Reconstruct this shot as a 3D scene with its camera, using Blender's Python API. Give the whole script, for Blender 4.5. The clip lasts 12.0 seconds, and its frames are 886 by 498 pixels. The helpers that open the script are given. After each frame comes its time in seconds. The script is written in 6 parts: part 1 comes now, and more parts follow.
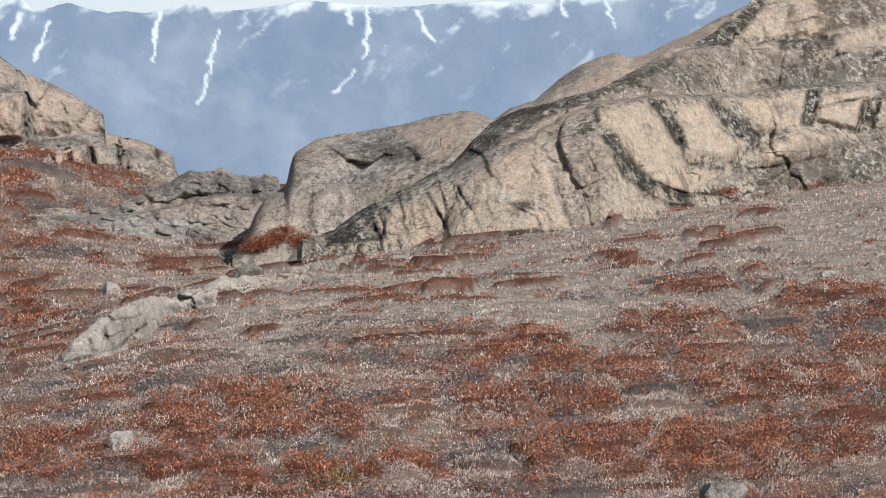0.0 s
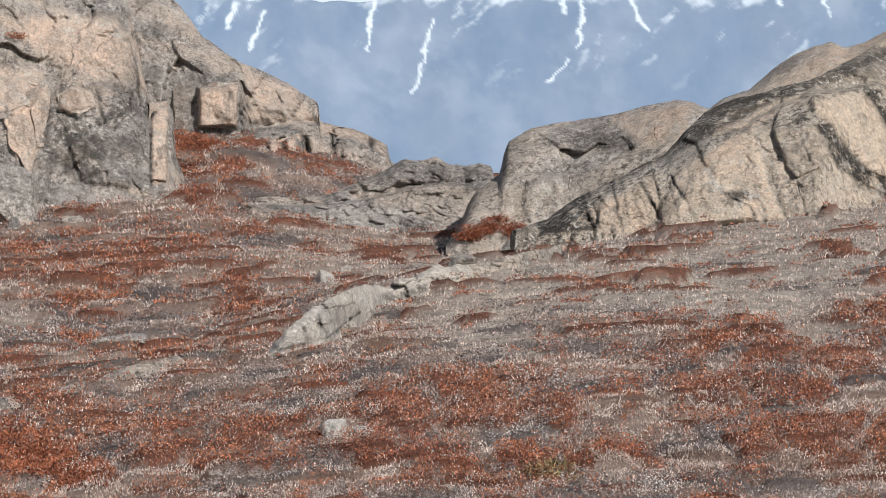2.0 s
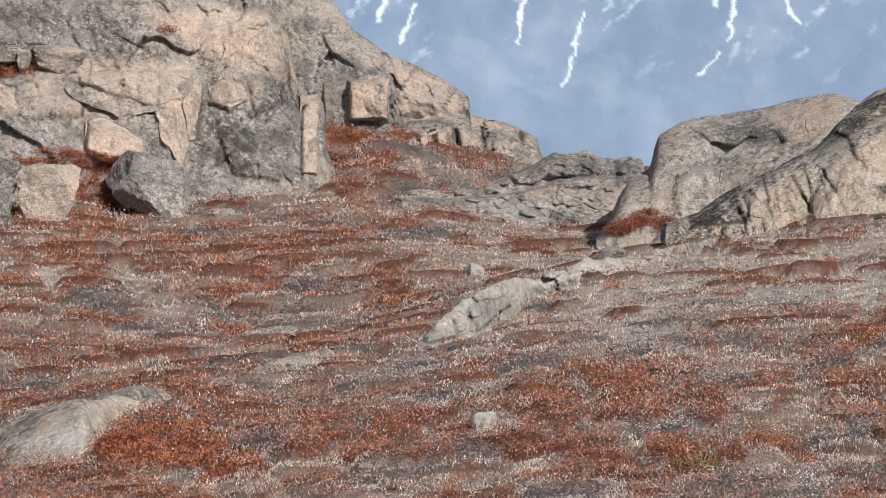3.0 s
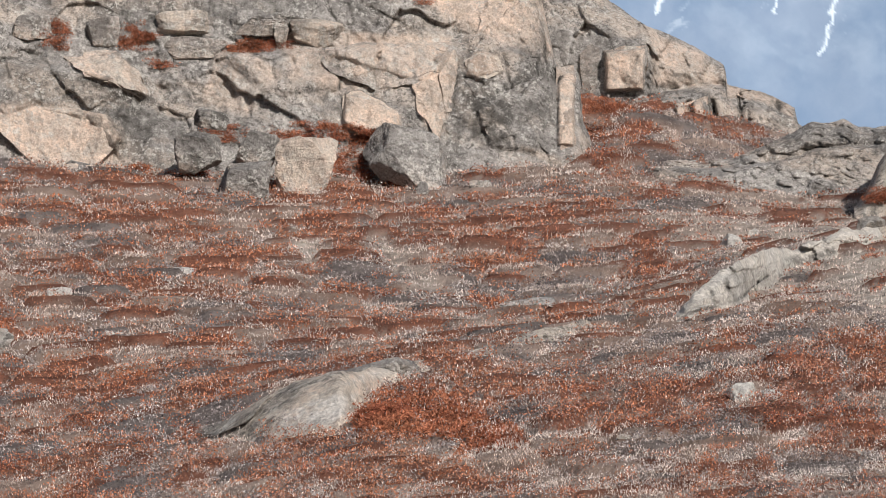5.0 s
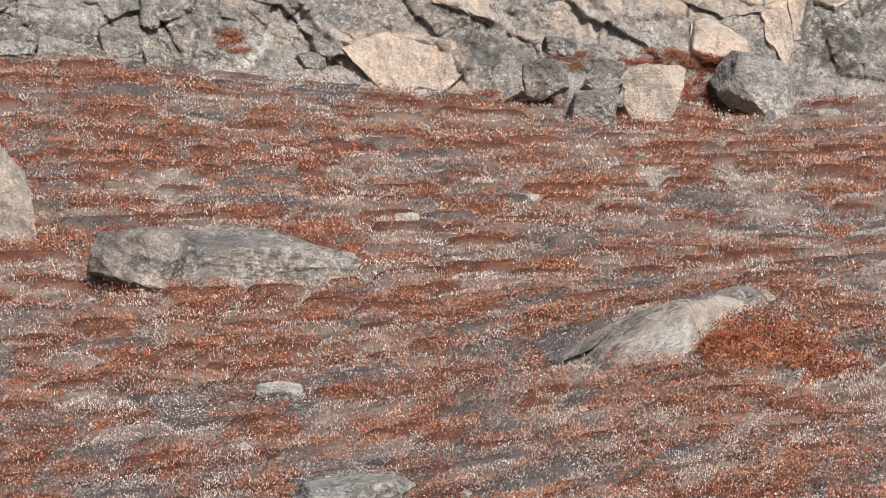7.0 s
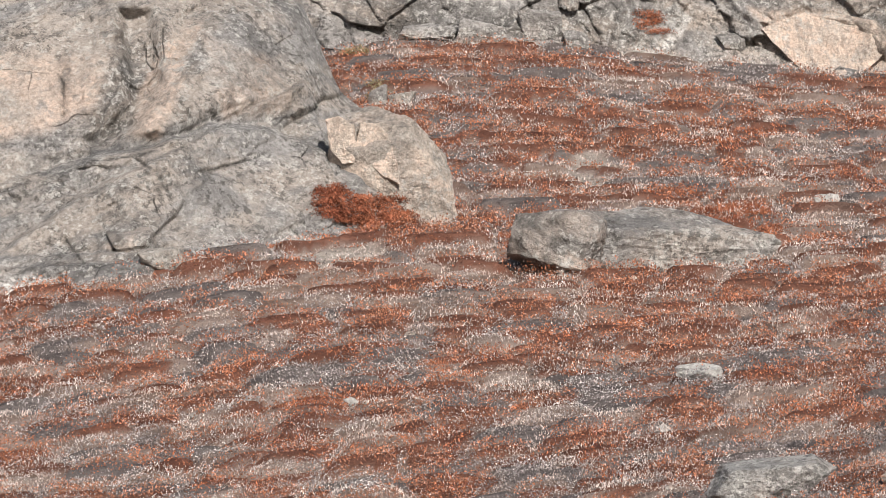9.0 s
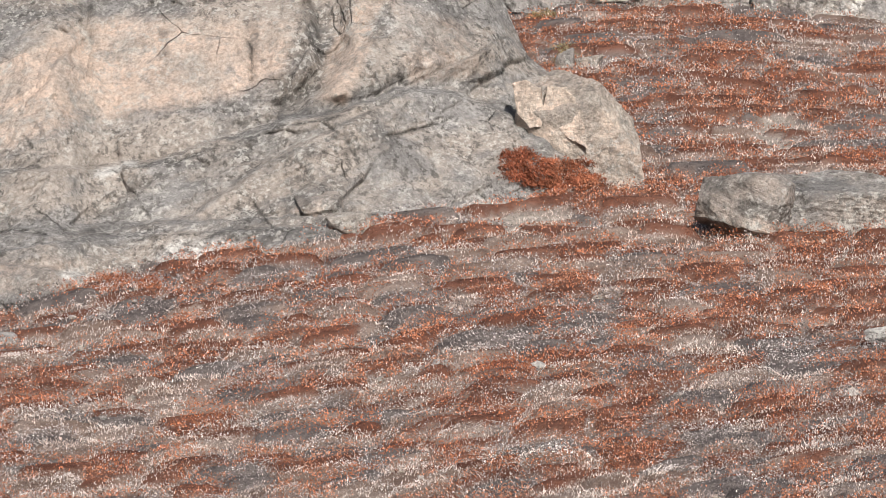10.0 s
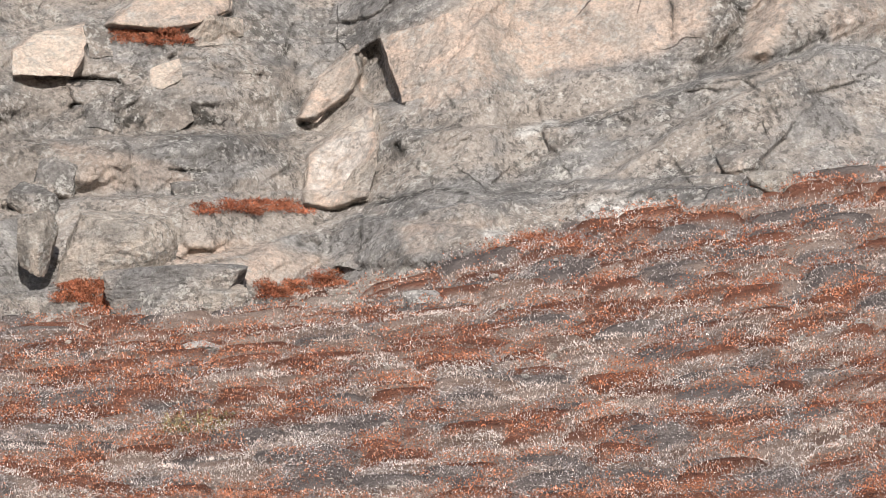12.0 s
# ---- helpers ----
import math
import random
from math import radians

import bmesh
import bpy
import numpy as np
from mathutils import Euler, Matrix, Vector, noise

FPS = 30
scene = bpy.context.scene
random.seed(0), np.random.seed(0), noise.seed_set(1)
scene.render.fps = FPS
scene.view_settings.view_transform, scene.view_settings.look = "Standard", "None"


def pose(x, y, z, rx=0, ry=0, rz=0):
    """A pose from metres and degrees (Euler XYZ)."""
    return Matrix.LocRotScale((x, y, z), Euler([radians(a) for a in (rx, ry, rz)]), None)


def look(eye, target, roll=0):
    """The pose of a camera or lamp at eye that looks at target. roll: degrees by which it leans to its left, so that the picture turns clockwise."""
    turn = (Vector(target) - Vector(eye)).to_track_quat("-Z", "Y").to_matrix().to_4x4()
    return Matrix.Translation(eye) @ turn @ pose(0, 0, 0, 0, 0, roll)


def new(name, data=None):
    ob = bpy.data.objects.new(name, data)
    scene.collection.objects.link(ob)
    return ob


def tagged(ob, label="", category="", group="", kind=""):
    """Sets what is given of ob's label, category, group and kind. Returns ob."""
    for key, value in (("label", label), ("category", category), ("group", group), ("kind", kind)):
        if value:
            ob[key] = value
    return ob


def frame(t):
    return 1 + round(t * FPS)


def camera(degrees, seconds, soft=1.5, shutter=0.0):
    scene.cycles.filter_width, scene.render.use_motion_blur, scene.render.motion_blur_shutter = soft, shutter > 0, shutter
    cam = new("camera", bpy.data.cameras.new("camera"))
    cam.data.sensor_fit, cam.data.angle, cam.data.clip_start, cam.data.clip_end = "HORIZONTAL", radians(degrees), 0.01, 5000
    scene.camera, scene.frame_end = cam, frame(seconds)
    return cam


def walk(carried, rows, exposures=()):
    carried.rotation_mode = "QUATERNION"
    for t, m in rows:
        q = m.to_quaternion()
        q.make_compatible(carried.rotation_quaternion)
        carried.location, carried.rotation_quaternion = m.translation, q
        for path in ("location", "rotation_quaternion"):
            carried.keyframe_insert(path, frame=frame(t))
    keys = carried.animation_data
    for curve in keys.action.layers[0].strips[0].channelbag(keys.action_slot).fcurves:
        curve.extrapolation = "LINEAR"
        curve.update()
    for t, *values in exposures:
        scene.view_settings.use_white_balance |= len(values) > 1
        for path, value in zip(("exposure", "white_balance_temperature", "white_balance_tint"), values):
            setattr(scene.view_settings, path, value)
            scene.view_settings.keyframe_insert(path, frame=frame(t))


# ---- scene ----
EYE = 1.6
cam = camera(14, 12.0, soft=0.9)
# the camera stands on one spot and pans left: seconds, yaw, pitch, roll in degrees
ROWS = [
    (0.0, 0.000, 1.000, -0.000),
    (0.5, 1.198, 1.117, 0.110),
    (1.0, 2.637, 0.882, 0.164),
    (1.5, 2.706, 0.770, 0.218),
    (2.0, 3.385, 0.823, 0.242),
    (2.5, 4.423, 0.589, 0.378),
    (2.7, 4.997, 0.664, 0.397),
    (4.3, 8.130, 0.662, 0.112),
    (4.5, 8.527, 0.520, 0.114),
    (5.0, 9.844, 0.228, 0.072),
    (5.5, 10.976, 0.257, 0.210),
    (6.0, 12.195, -0.088, 0.399),
    (6.5, 13.164, -0.409, 0.433),
    (7.0, 15.333, -0.958, 0.558),
    (7.5, 17.544, -1.245, 0.419),
    (7.7, 18.144, -1.348, 0.450),
    (9.3, 22.857, -1.472, 0.475),
    (9.5, 23.436, -1.702, 0.546),
    (10.0, 24.953, -1.896, 0.199),
    (10.5, 26.121, -1.930, 0.074),
    (11.0, 28.335, -2.305, -0.005),
    (11.5, 29.741, -2.326, 0.086),
    (12.0, 31.637, -2.557, -0.133),
]
walk(cam, [(t, pose(0, 0, EYE, 0, 0, yaw) @ pose(0, 0, 0, 90 + pitch) @ pose(0, 0, 0, 0, 0, roll)) for t, yaw, pitch, roll in ROWS],
     exposures=[(0.0, -0.26), (2.5, -0.18), (5.5, -0.06), (7.5, 0.1), (12.0, 0.2)])

# ---- light ----
TO_SUN = Vector((0.53, -0.7, 0.6)).normalized()
world = bpy.data.worlds.new("sky")
scene.world = world
world.use_nodes = True
sky = world.node_tree.nodes.new("ShaderNodeTexSky")
sky.sky_type, sky.sun_disc = "NISHITA", False
sky.sun_elevation = math.asin(TO_SUN.z)
sky.sun_rotation = math.atan2(TO_SUN.x, TO_SUN.y)
sky.dust_density = 1.6
background = world.node_tree.nodes["Background"]
background.inputs["Strength"].default_value = 0.064
veil = world.node_tree.nodes.new("ShaderNodeMix")
veil.data_type = "RGBA"
veil.inputs[0].default_value, veil.inputs[7].default_value = 0.1, (6.6, 6.9, 7.4, 1)
world.node_tree.links.new(sky.outputs[0], veil.inputs[6])
world.node_tree.links.new(veil.outputs[2], background.inputs["Color"])
lamp = bpy.data.lights.new("sun", "SUN")
lamp.energy, lamp.angle, lamp.color = 5.0, radians(0.8), (1.0, 0.945, 0.885)
sun = new("sun", lamp)
sun.matrix_world = look(TO_SUN * 50, (0, 0, 0))


# ---- numbers ----
def hashed(i, j, k):
    """Even random numbers from 0 to 1 on an integer lattice."""
    n = (i.astype(np.int64) * 374761393 + j.astype(np.int64) * 668265263 + k * 974634777) & 0xFFFFFFFF
    n = ((n ^ (n >> 13)) * 1274126177) & 0xFFFFFFFF
    n = ((n ^ (n >> 16)) * 2246822519) & 0xFFFFFFFF
    return ((n ^ (n >> 15)) & 0xFFFFFF) / float(0xFFFFFF)


def smooth_noise(x, y, seed=0):
    i, j = np.floor(x), np.floor(y)
    a, b = x - i, y - j
    a, b = a * a * (3 - 2 * a), b * b * (3 - 2 * b)
    low = hashed(i, j, seed) * (1 - a) + hashed(i + 1, j, seed) * a
    high = hashed(i, j + 1, seed) * (1 - a) + hashed(i + 1, j + 1, seed) * a
    return (low * (1 - b) + high * b) * 2 - 1


def fractal(x, y, seed=0, octaves=4, gain=0.5):
    total, weight, scale, full = 0.0, 1.0, 1.0, 0.0
    for o in range(octaves):
        total = total + weight * smooth_noise(x * scale + 17.3 * o, y * scale - 9.1 * o, seed + o)
        full, weight, scale = full + weight, weight * gain, scale * 2.03
    return total / full


def step(a, b, x):
    t = np.clip((x - a) / (b - a), 0, 1)
    return t * t * (3 - 2 * t)


def hermite(xs, ys, x):
    """A smooth curve through ys (along the first axis) at xs."""
    xs, ys = np.asarray(xs, float), np.asarray(ys, float)
    slope = np.gradient(ys, xs, axis=0)
    k = np.clip(np.searchsorted(xs, x) - 1, 0, len(xs) - 2)
    w = xs[k + 1] - xs[k]
    t = np.clip((x - xs[k]) / w, 0, 1)
    shape = (-1,) + (1,) * (ys.ndim - 1)
    t, w = t.reshape(shape), w.reshape(shape)
    return ((2 * t**3 - 3 * t**2 + 1) * ys[k] + (t**3 - 2 * t**2 + t) * w * slope[k] + (3 * t**2 - 2 * t**3) * ys[k + 1] + (t**3 - t**2) * w * slope[k + 1])


def line(points, x):
    p = sorted(points)
    return np.interp(x, [a for a, _ in p], [b for _, b in p])


def spot(bearing, rise, reach):
    """The place seen from the lookout at that bearing (degrees to the left of north), angle of rise and level distance."""
    b, e = np.radians(bearing), np.radians(rise)
    return np.stack([-reach * np.sin(b), reach * np.cos(b), EYE + reach * np.tan(e)], -1)


# ---- the lie of the land: heights below or above the lookout's eye, by bearing and distance ----
BEARINGS = [-7, 0, 3.5, 7, 10.5, 14, 18, 22, 26, 30, 34, 38]
REACHES = [60, 68, 80, 93, 105, 118, 138, 160]
HEIGHTS = [
    (-3.8, -3.6, -2.1, -0.7, 0.77, 2.44, 4.58, 6.56),
    (-4.0, -3.8, -2.4, -1.21, -0.13, 1.15, 2.64, 3.8),
    (-4.1, -3.85, -2.6, -1.5, -0.54, 0.68, 1.23, 2.8),
    (-4.3, -4.05, -3.0, -2.0, -1.45, -1.35, 0.9, 3.7),
    (-4.7, -4.5, -3.6, -2.5, -2.5, -1.8, 0.7, 3.3),
    (-5.3, -5.2, -4.5, -3.8, -2.7, -1.63, 0.7, 3.56),
    (-6.0, -5.9, -5.2, -4.3, -3.2, -1.8, 0.9, 4.4),
    (-6.7, -6.6, -5.8, -4.6, -3.4, -1.8, 1.1, 5.06),
    (-7.4, -7.3, -6.4, -5.1, -3.8, -2.2, 0.3, 3.8),
    (-7.9, -7.8, -7.1, -6.1, -5.0, -3.6, -1.0, 1.8),
    (-8.1, -8.0, -7.4, -6.7, -6.5, -6.2, -5.0, -3.0),
    (-8.2, -8.1, -7.6, -7.1, -7.1, -7.0, -6.0, -4.5),
]
table = np.array(HEIGHTS).T
z60 = table[0]
RISE_175 = np.array([9.0, 6.2, 5.4, 7.8, 7.0, 6.0, 6.3, 7.0, 6.0, 4.0, 0.0, -2.0])
far = [(175, RISE_175), (190, RISE_175 + 1.0), (240, table[-1] - 1.0), (400, 0 * z60 - 12), (1000, 0 * z60 - 30), (4800, 0 * z60 - 60)]
near = [(0, 0 * z60 - 1.6), (20, -1.6 + (z60 + 1.6) * 0.6), (40, z60 * 1.0)]
all_reaches = [r for r, _ in near] + REACHES + [r for r, _ in far]
all_heights = np.array([h for _, h in near] + list(table) + [h for _, h in far])
FINE_R = np.concatenate([np.arange(0, 250, 1.0), np.geomspace(250, 4800, 40)])
FINE_B = np.arange(-8, 40, 0.25)
fine = hermite(all_reaches, all_heights, FINE_R)
fine = hermite(BEARINGS, fine.T, FINE_B).T


def land(bearing, reach):
    """The ground's height, smooth."""
    b = np.mod(np.asarray(bearing, float) + 8, 360)
    b = np.where(b > 47.75, 47.75 * (1 - (b - 47.75) / 312.25), b)
    b = np.clip(b / 0.25, 0, len(FINE_B) - 1.001)
    r = np.interp(reach, FINE_R, np.arange(len(FINE_R)))
    r = np.clip(r, 0, len(FINE_R) - 1.001)
    i, j = r.astype(int), b.astype(int)
    u, v = r - i, b - j
    return EYE + (fine[i, j] * (1 - u) * (1 - v) + fine[i + 1, j] * u * (1 - v) + fine[i, j + 1] * (1 - u) * v + fine[i + 1, j + 1] * u * v)


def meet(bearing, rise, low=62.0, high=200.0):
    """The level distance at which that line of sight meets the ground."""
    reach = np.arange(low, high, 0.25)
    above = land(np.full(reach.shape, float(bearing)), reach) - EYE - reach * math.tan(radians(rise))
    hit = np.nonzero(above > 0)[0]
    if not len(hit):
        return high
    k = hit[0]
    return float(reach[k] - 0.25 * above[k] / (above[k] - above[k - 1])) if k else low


# ---- meshes ----
def mesh(name, verts, faces, material, parent=None, smooth=True, label="", marks=None, at=None):
    data = bpy.data.meshes.new(name)
    verts, faces = np.asarray(verts, np.float32), np.asarray(faces, np.int32)
    sides = faces.shape[1]
    data.vertices.add(len(verts))
    data.vertices.foreach_set("co", verts.ravel())
    data.loops.add(faces.size)
    data.loops.foreach_set("vertex_index", faces.ravel())
    data.polygons.add(len(faces))
    data.polygons.foreach_set("loop_start", np.arange(0, faces.size, sides, dtype=np.int32))
    data.polygons.foreach_set("use_smooth", np.full(len(faces), smooth))
    data.update(calc_edges=True)
    for key, values in (marks or {}).items():
        data.attributes.new(key, "FLOAT", "POINT").data.foreach_set("value", np.asarray(values, np.float32).ravel())
    data.materials.append(material)
    ob = new(name, data)
    if at is not None:
        ob.location = at
    if parent:
        ob.parent = parent
    if label:
        tagged(ob, label)
    return ob


def sheet_faces(rows, columns):
    k = np.arange(rows * columns).reshape(rows, columns)
    return np.stack([k[:-1, :-1], k[:-1, 1:], k[1:, 1:], k[1:, :-1]], -1).reshape(-1, 4)


# ---- materials ----
class Nodes:
    def __init__(self, name):
        self.material = bpy.data.materials.new(name)
        self.material.use_nodes = True
        self.tree = self.material.node_tree
        self.shader = self.tree.nodes["Principled BSDF"]
        self.coordinates = self.tree.nodes.new("ShaderNodeTexCoord").outputs["Object"]

    def node(self, kind, **inputs):
        n = self.tree.nodes.new(kind)
        for key, value in inputs.items():
            self.plug(n.inputs[key.replace("_", " ")], value)
        return n

    def plug(self, socket, value):
        if isinstance(value, bpy.types.NodeSocket):
            self.tree.links.new(value, socket)
        else:
            socket.default_value = value

    def noise(self, scale, detail=5.0, rough=0.6, stretch=None, twist=0.0, turn=0.0):
        vector = self.coordinates
        if turn:
            m = self.node("ShaderNodeMapping", Vector=vector)
            m.inputs["Rotation"].default_value = (0, radians(turn), 0)
            vector = m.outputs[0]
        if stretch:
            m = self.node("ShaderNodeMapping", Vector=vector)
            m.inputs["Scale"].default_value = stretch
            vector = m.outputs[0]
        return self.node("ShaderNodeTexNoise", Vector=vector, Scale=scale, Detail=detail, Roughness=rough, Distortion=twist).outputs[0]

    def ramp(self, value, low, high):
        n = self.node("ShaderNodeMapRange", Value=value)
        n.inputs["From Min"].default_value, n.inputs["From Max"].default_value = low, high
        return n.outputs[0]

    def math(self, kind, a, b=0.0):
        n = self.tree.nodes.new("ShaderNodeMath")
        n.operation = kind
        self.plug(n.inputs[0], a)
        self.plug(n.inputs[1], b)
        return n.outputs[0]

    def mix(self, factor, a, b, kind="MIX"):
        n = self.tree.nodes.new("ShaderNodeMix")
        n.data_type, n.blend_type = "RGBA", kind
        self.plug(n.inputs[0], factor)
        self.plug(n.inputs[6], a if isinstance(a, bpy.types.NodeSocket) else (*a, 1))
        self.plug(n.inputs[7], b if isinstance(b, bpy.types.NodeSocket) else (*b, 1))
        return n.outputs[2]

    def mark(self, name):
        n = self.tree.nodes.new("ShaderNodeAttribute")
        n.attribute_name = name
        return n.outputs["Fac"]

    def random_island(self):
        return self.tree.nodes.new("ShaderNodeNewGeometry").outputs["Random Per Island"]

    def finish(self, colour, rough=0.85, bump=None, depth=0.05, gloss=0.25):
        self.plug(self.shader.inputs["Base Color"], colour)
        self.plug(self.shader.inputs["Roughness"], rough)
        self.shader.inputs["Specular IOR Level"].default_value = gloss
        if bump is not None:
            n = self.node("ShaderNodeBump", Height=bump, Distance=depth)
            self.tree.links.new(n.outputs[0], self.shader.inputs["Normal"])
        return self.material


def rock_material(name, grey, warm, pink, dark_amount=0.5, warm_bias=0.0, strike=20.0, speck=0.7):
    n = Nodes(name)
    tone = n.noise(0.42, 8, 0.63)
    colour = n.mix(n.ramp(tone, 0.36, 0.64), tuple(0.55 * c for c in grey), tuple(1.22 * c for c in grey))
    drift = n.ramp(n.noise(0.24, 7, 0.66, stretch=(0.6, 1.0, 1.8), turn=strike), 0.47 - warm_bias, 0.58 - warm_bias)
    colour = n.mix(n.math("MULTIPLY", drift, 0.75), colour, warm)
    skin = n.mix(n.ramp(n.noise(0.7, 6, 0.66), 0.38, 0.62), warm, pink)
    skin = n.mix(n.math("MULTIPLY", n.ramp(n.noise(1.9, 7, 0.7), 0.55, 0.64), 0.55), skin, grey)
    fresh = n.math("MULTIPLY", n.mark("fresh"), n.ramp(n.noise(1.1, 7, 0.7), 0.28, 0.42))
    colour = n.mix(fresh, colour, skin)
    colour = n.mix(n.math("MULTIPLY", n.mark("white"), n.ramp(n.noise(1.4, 8, 0.72), 0.4, 0.52)), colour, (0.74, 0.72, 0.69))
    # the grain of the gneiss, in fine bands
    grain = n.noise(1.7, 8, 0.66, stretch=(0.45, 1.0, 2.3), turn=strike, twist=0.3)
    colour = n.mix(1.0, colour, n.mix(n.ramp(grain, 0.3, 0.7), (0.86, 0.855, 0.85), (1.14, 1.14, 1.14)), "MULTIPLY")
    # black lichen in ragged crusts and in streaks down the face
    clean = n.math("SUBTRACT", 1.0, n.math("MULTIPLY", n.mark("fresh"), 0.7))
    where = n.ramp(n.noise(0.3, 5, 0.62), 0.4, 0.6)
    crusts = n.math("MULTIPLY", n.ramp(n.noise(1.5, 9, 0.76), 0.5, 0.55), where)
    colour = n.mix(n.math("MULTIPLY", n.math("MULTIPLY", crusts, clean), 0.85 * speck), colour, (0.075, 0.069, 0.063))
    streak = n.ramp(n.noise(0.75, 8, 0.68, stretch=(2.2, 2.2, 0.45)), 0.56, 0.64)
    colour = n.mix(n.math("MULTIPLY", streak, 0.75 * dark_amount), colour, (0.1, 0.093, 0.085))
    # the dark mark blackens lichened zones, cracks, recesses and painted overhang shade
    blackening = n.math("MULTIPLY", n.mark("dark"), n.ramp(n.noise(1.9, 9, 0.75), 0.36, 0.5))
    colour = n.mix(blackening, colour, (0.045, 0.042, 0.038))
    # pale lichen in drifts, and specks of both
    pale = n.math("MULTIPLY", n.ramp(n.noise(2.1, 9, 0.76), 0.525, 0.575), n.ramp(n.noise(0.4, 5, 0.62), 0.45, 0.62))
    colour = n.mix(n.math("MULTIPLY", pale, 0.75), colour, (0.64, 0.62, 0.58))
    pits = n.math("MULTIPLY", n.ramp(n.noise(4.2, 6, 0.74), 0.52, 0.565), n.ramp(n.noise(0.6, 6, 0.68), 0.37, 0.52))
    colour = n.mix(n.math("MULTIPLY", n.math("MULTIPLY", pits, clean), speck), colour, (0.07, 0.064, 0.058))
    dots = n.math("MULTIPLY", n.ramp(n.noise(4.6, 6, 0.74), 0.535, 0.575), n.ramp(n.noise(0.55, 6, 0.68), 0.42, 0.56))
    colour = n.mix(n.math("MULTIPLY", n.math("MULTIPLY", dots, clean), 0.8 * speck), colour, (0.68, 0.66, 0.62))
    salt = n.noise(10.0, 4, 0.75)
    colour = n.mix(1.0, colour, n.mix(n.ramp(salt, 0.32, 0.68), (0.72, 0.715, 0.71), (1.28, 1.28, 1.28)), "MULTIPLY")
    # hairline cracks that come and go
    bent = n.node("ShaderNodeTexNoise", Vector=n.coordinates, Scale=0.7, Detail=4.0)
    bend = n.tree.nodes.new("ShaderNodeVectorMath")
    bend.operation = "MULTIPLY_ADD"
    n.plug(bend.inputs[0], bent.outputs["Color"])
    bend.inputs[1].default_value = (0.5, 0.5, 0.5)
    n.plug(bend.inputs[2], n.coordinates)
    tilt = n.node("ShaderNodeMapping", Vector=bend.outputs[0])
    tilt.inputs["Rotation"].default_value, tilt.inputs["Scale"].default_value = (0, radians(strike + 8), 0), (0.7, 1.0, 1.25)
    lines = None
    for size, width, low in ((0.3, 0.007, 0.55),):
        cells = n.node("ShaderNodeTexVoronoi", Vector=tilt.outputs[0], Scale=size)
        cells.feature = "DISTANCE_TO_EDGE"
        cleft = n.math("SUBTRACT", 1.0, n.ramp(cells.outputs["Distance"], 0.3 * width, width))
        cleft = n.math("MULTIPLY", cleft, n.ramp(n.noise(0.35, 5, 0.6), low, low + 0.12))
        lines = cleft if lines is None else n.math("MAXIMUM", lines, cleft)
    colour = n.mix(n.math("MULTIPLY", lines, n.math("MULTIPLY", n.mark("seams"), 0.7)), colour, (0.06, 0.053, 0.047))
    relief = n.math("ADD", n.noise(2.4, 9, 0.7), n.math("MULTIPLY", grain, 0.35))
    relief = n.math("SUBTRACT", relief, n.math("MULTIPLY", n.math("MULTIPLY", lines, n.mark("seams")), 0.5))
    return n.finish(colour, 0.9, relief, 0.3)


ROCK_RIGHT = rock_material("banded_gneiss", (0.40, 0.37, 0.335), (0.60, 0.52, 0.425), (0.68, 0.55, 0.44), 0.8, 0.04, 20, 0.95)
ROCK_LEFT = rock_material("fractured_gneiss", (0.36, 0.34, 0.325), (0.53, 0.45, 0.385), (0.74, 0.57, 0.46), 0.45, 0.0, -20)
ROCK_SLAB = rock_material("grey_slab_rock", (0.3, 0.288, 0.28), (0.46, 0.4, 0.35), (0.7, 0.54, 0.44), 0.3, 0.02, 25)
ROCK_PALE = rock_material("pale_boulder_rock", (0.40, 0.38, 0.355), (0.6, 0.525, 0.45), (0.74, 0.59, 0.49), 0.4, 0.05, 10)
ROCK_WHITE = rock_material("whitish_stone", (0.6, 0.575, 0.54), (0.68, 0.63, 0.57), (0.7, 0.64, 0.57), 0.1, 0.05, 10, 0.3)
ROCK_DOME = rock_material("pale_dome_rock", (0.43, 0.40, 0.375), (0.52, 0.45, 0.38), (0.56, 0.43, 0.34), 0.3, 0.04, 25)


def ground_material():
    n = Nodes("tundra_soil")
    # soil, heath and twig tones darkened to imitate litter in the plants' shade
    soil = n.mix(n.ramp(n.noise(0.5, 5, 0.6), 0.38, 0.62), (0.19, 0.13, 0.105), (0.33, 0.255, 0.215))
    gravel = n.mix(n.ramp(n.noise(1.2, 6, 0.65), 0.38, 0.62), (0.29, 0.255, 0.225), (0.5, 0.455, 0.4))
    pebbles = n.ramp(n.noise(5.0, 4, 0.72), 0.55, 0.6)
    gravel = n.mix(n.math("MULTIPLY", pebbles, 0.55), gravel, (0.66, 0.62, 0.57))
    colour = n.mix(n.mark("bare"), soil, gravel)
    heath = n.mix(n.ramp(n.noise(0.9, 5, 0.62), 0.38, 0.62), (0.12, 0.046, 0.029), (0.22, 0.09, 0.057))
    colour = n.mix(n.math("MULTIPLY", n.mark("heath"), 0.9), colour, heath)
    twigs = n.mix(n.ramp(n.noise(0.9, 5, 0.62), 0.38, 0.62), (0.1, 0.088, 0.086), (0.2, 0.172, 0.163))
    colour = n.mix(n.math("MULTIPLY", n.mark("grey"), 0.9), colour, twigs)
    return n.finish(colour, 0.95, n.noise(3.0, 6, 0.72), 0.22, 0.1)


GROUND = ground_material()


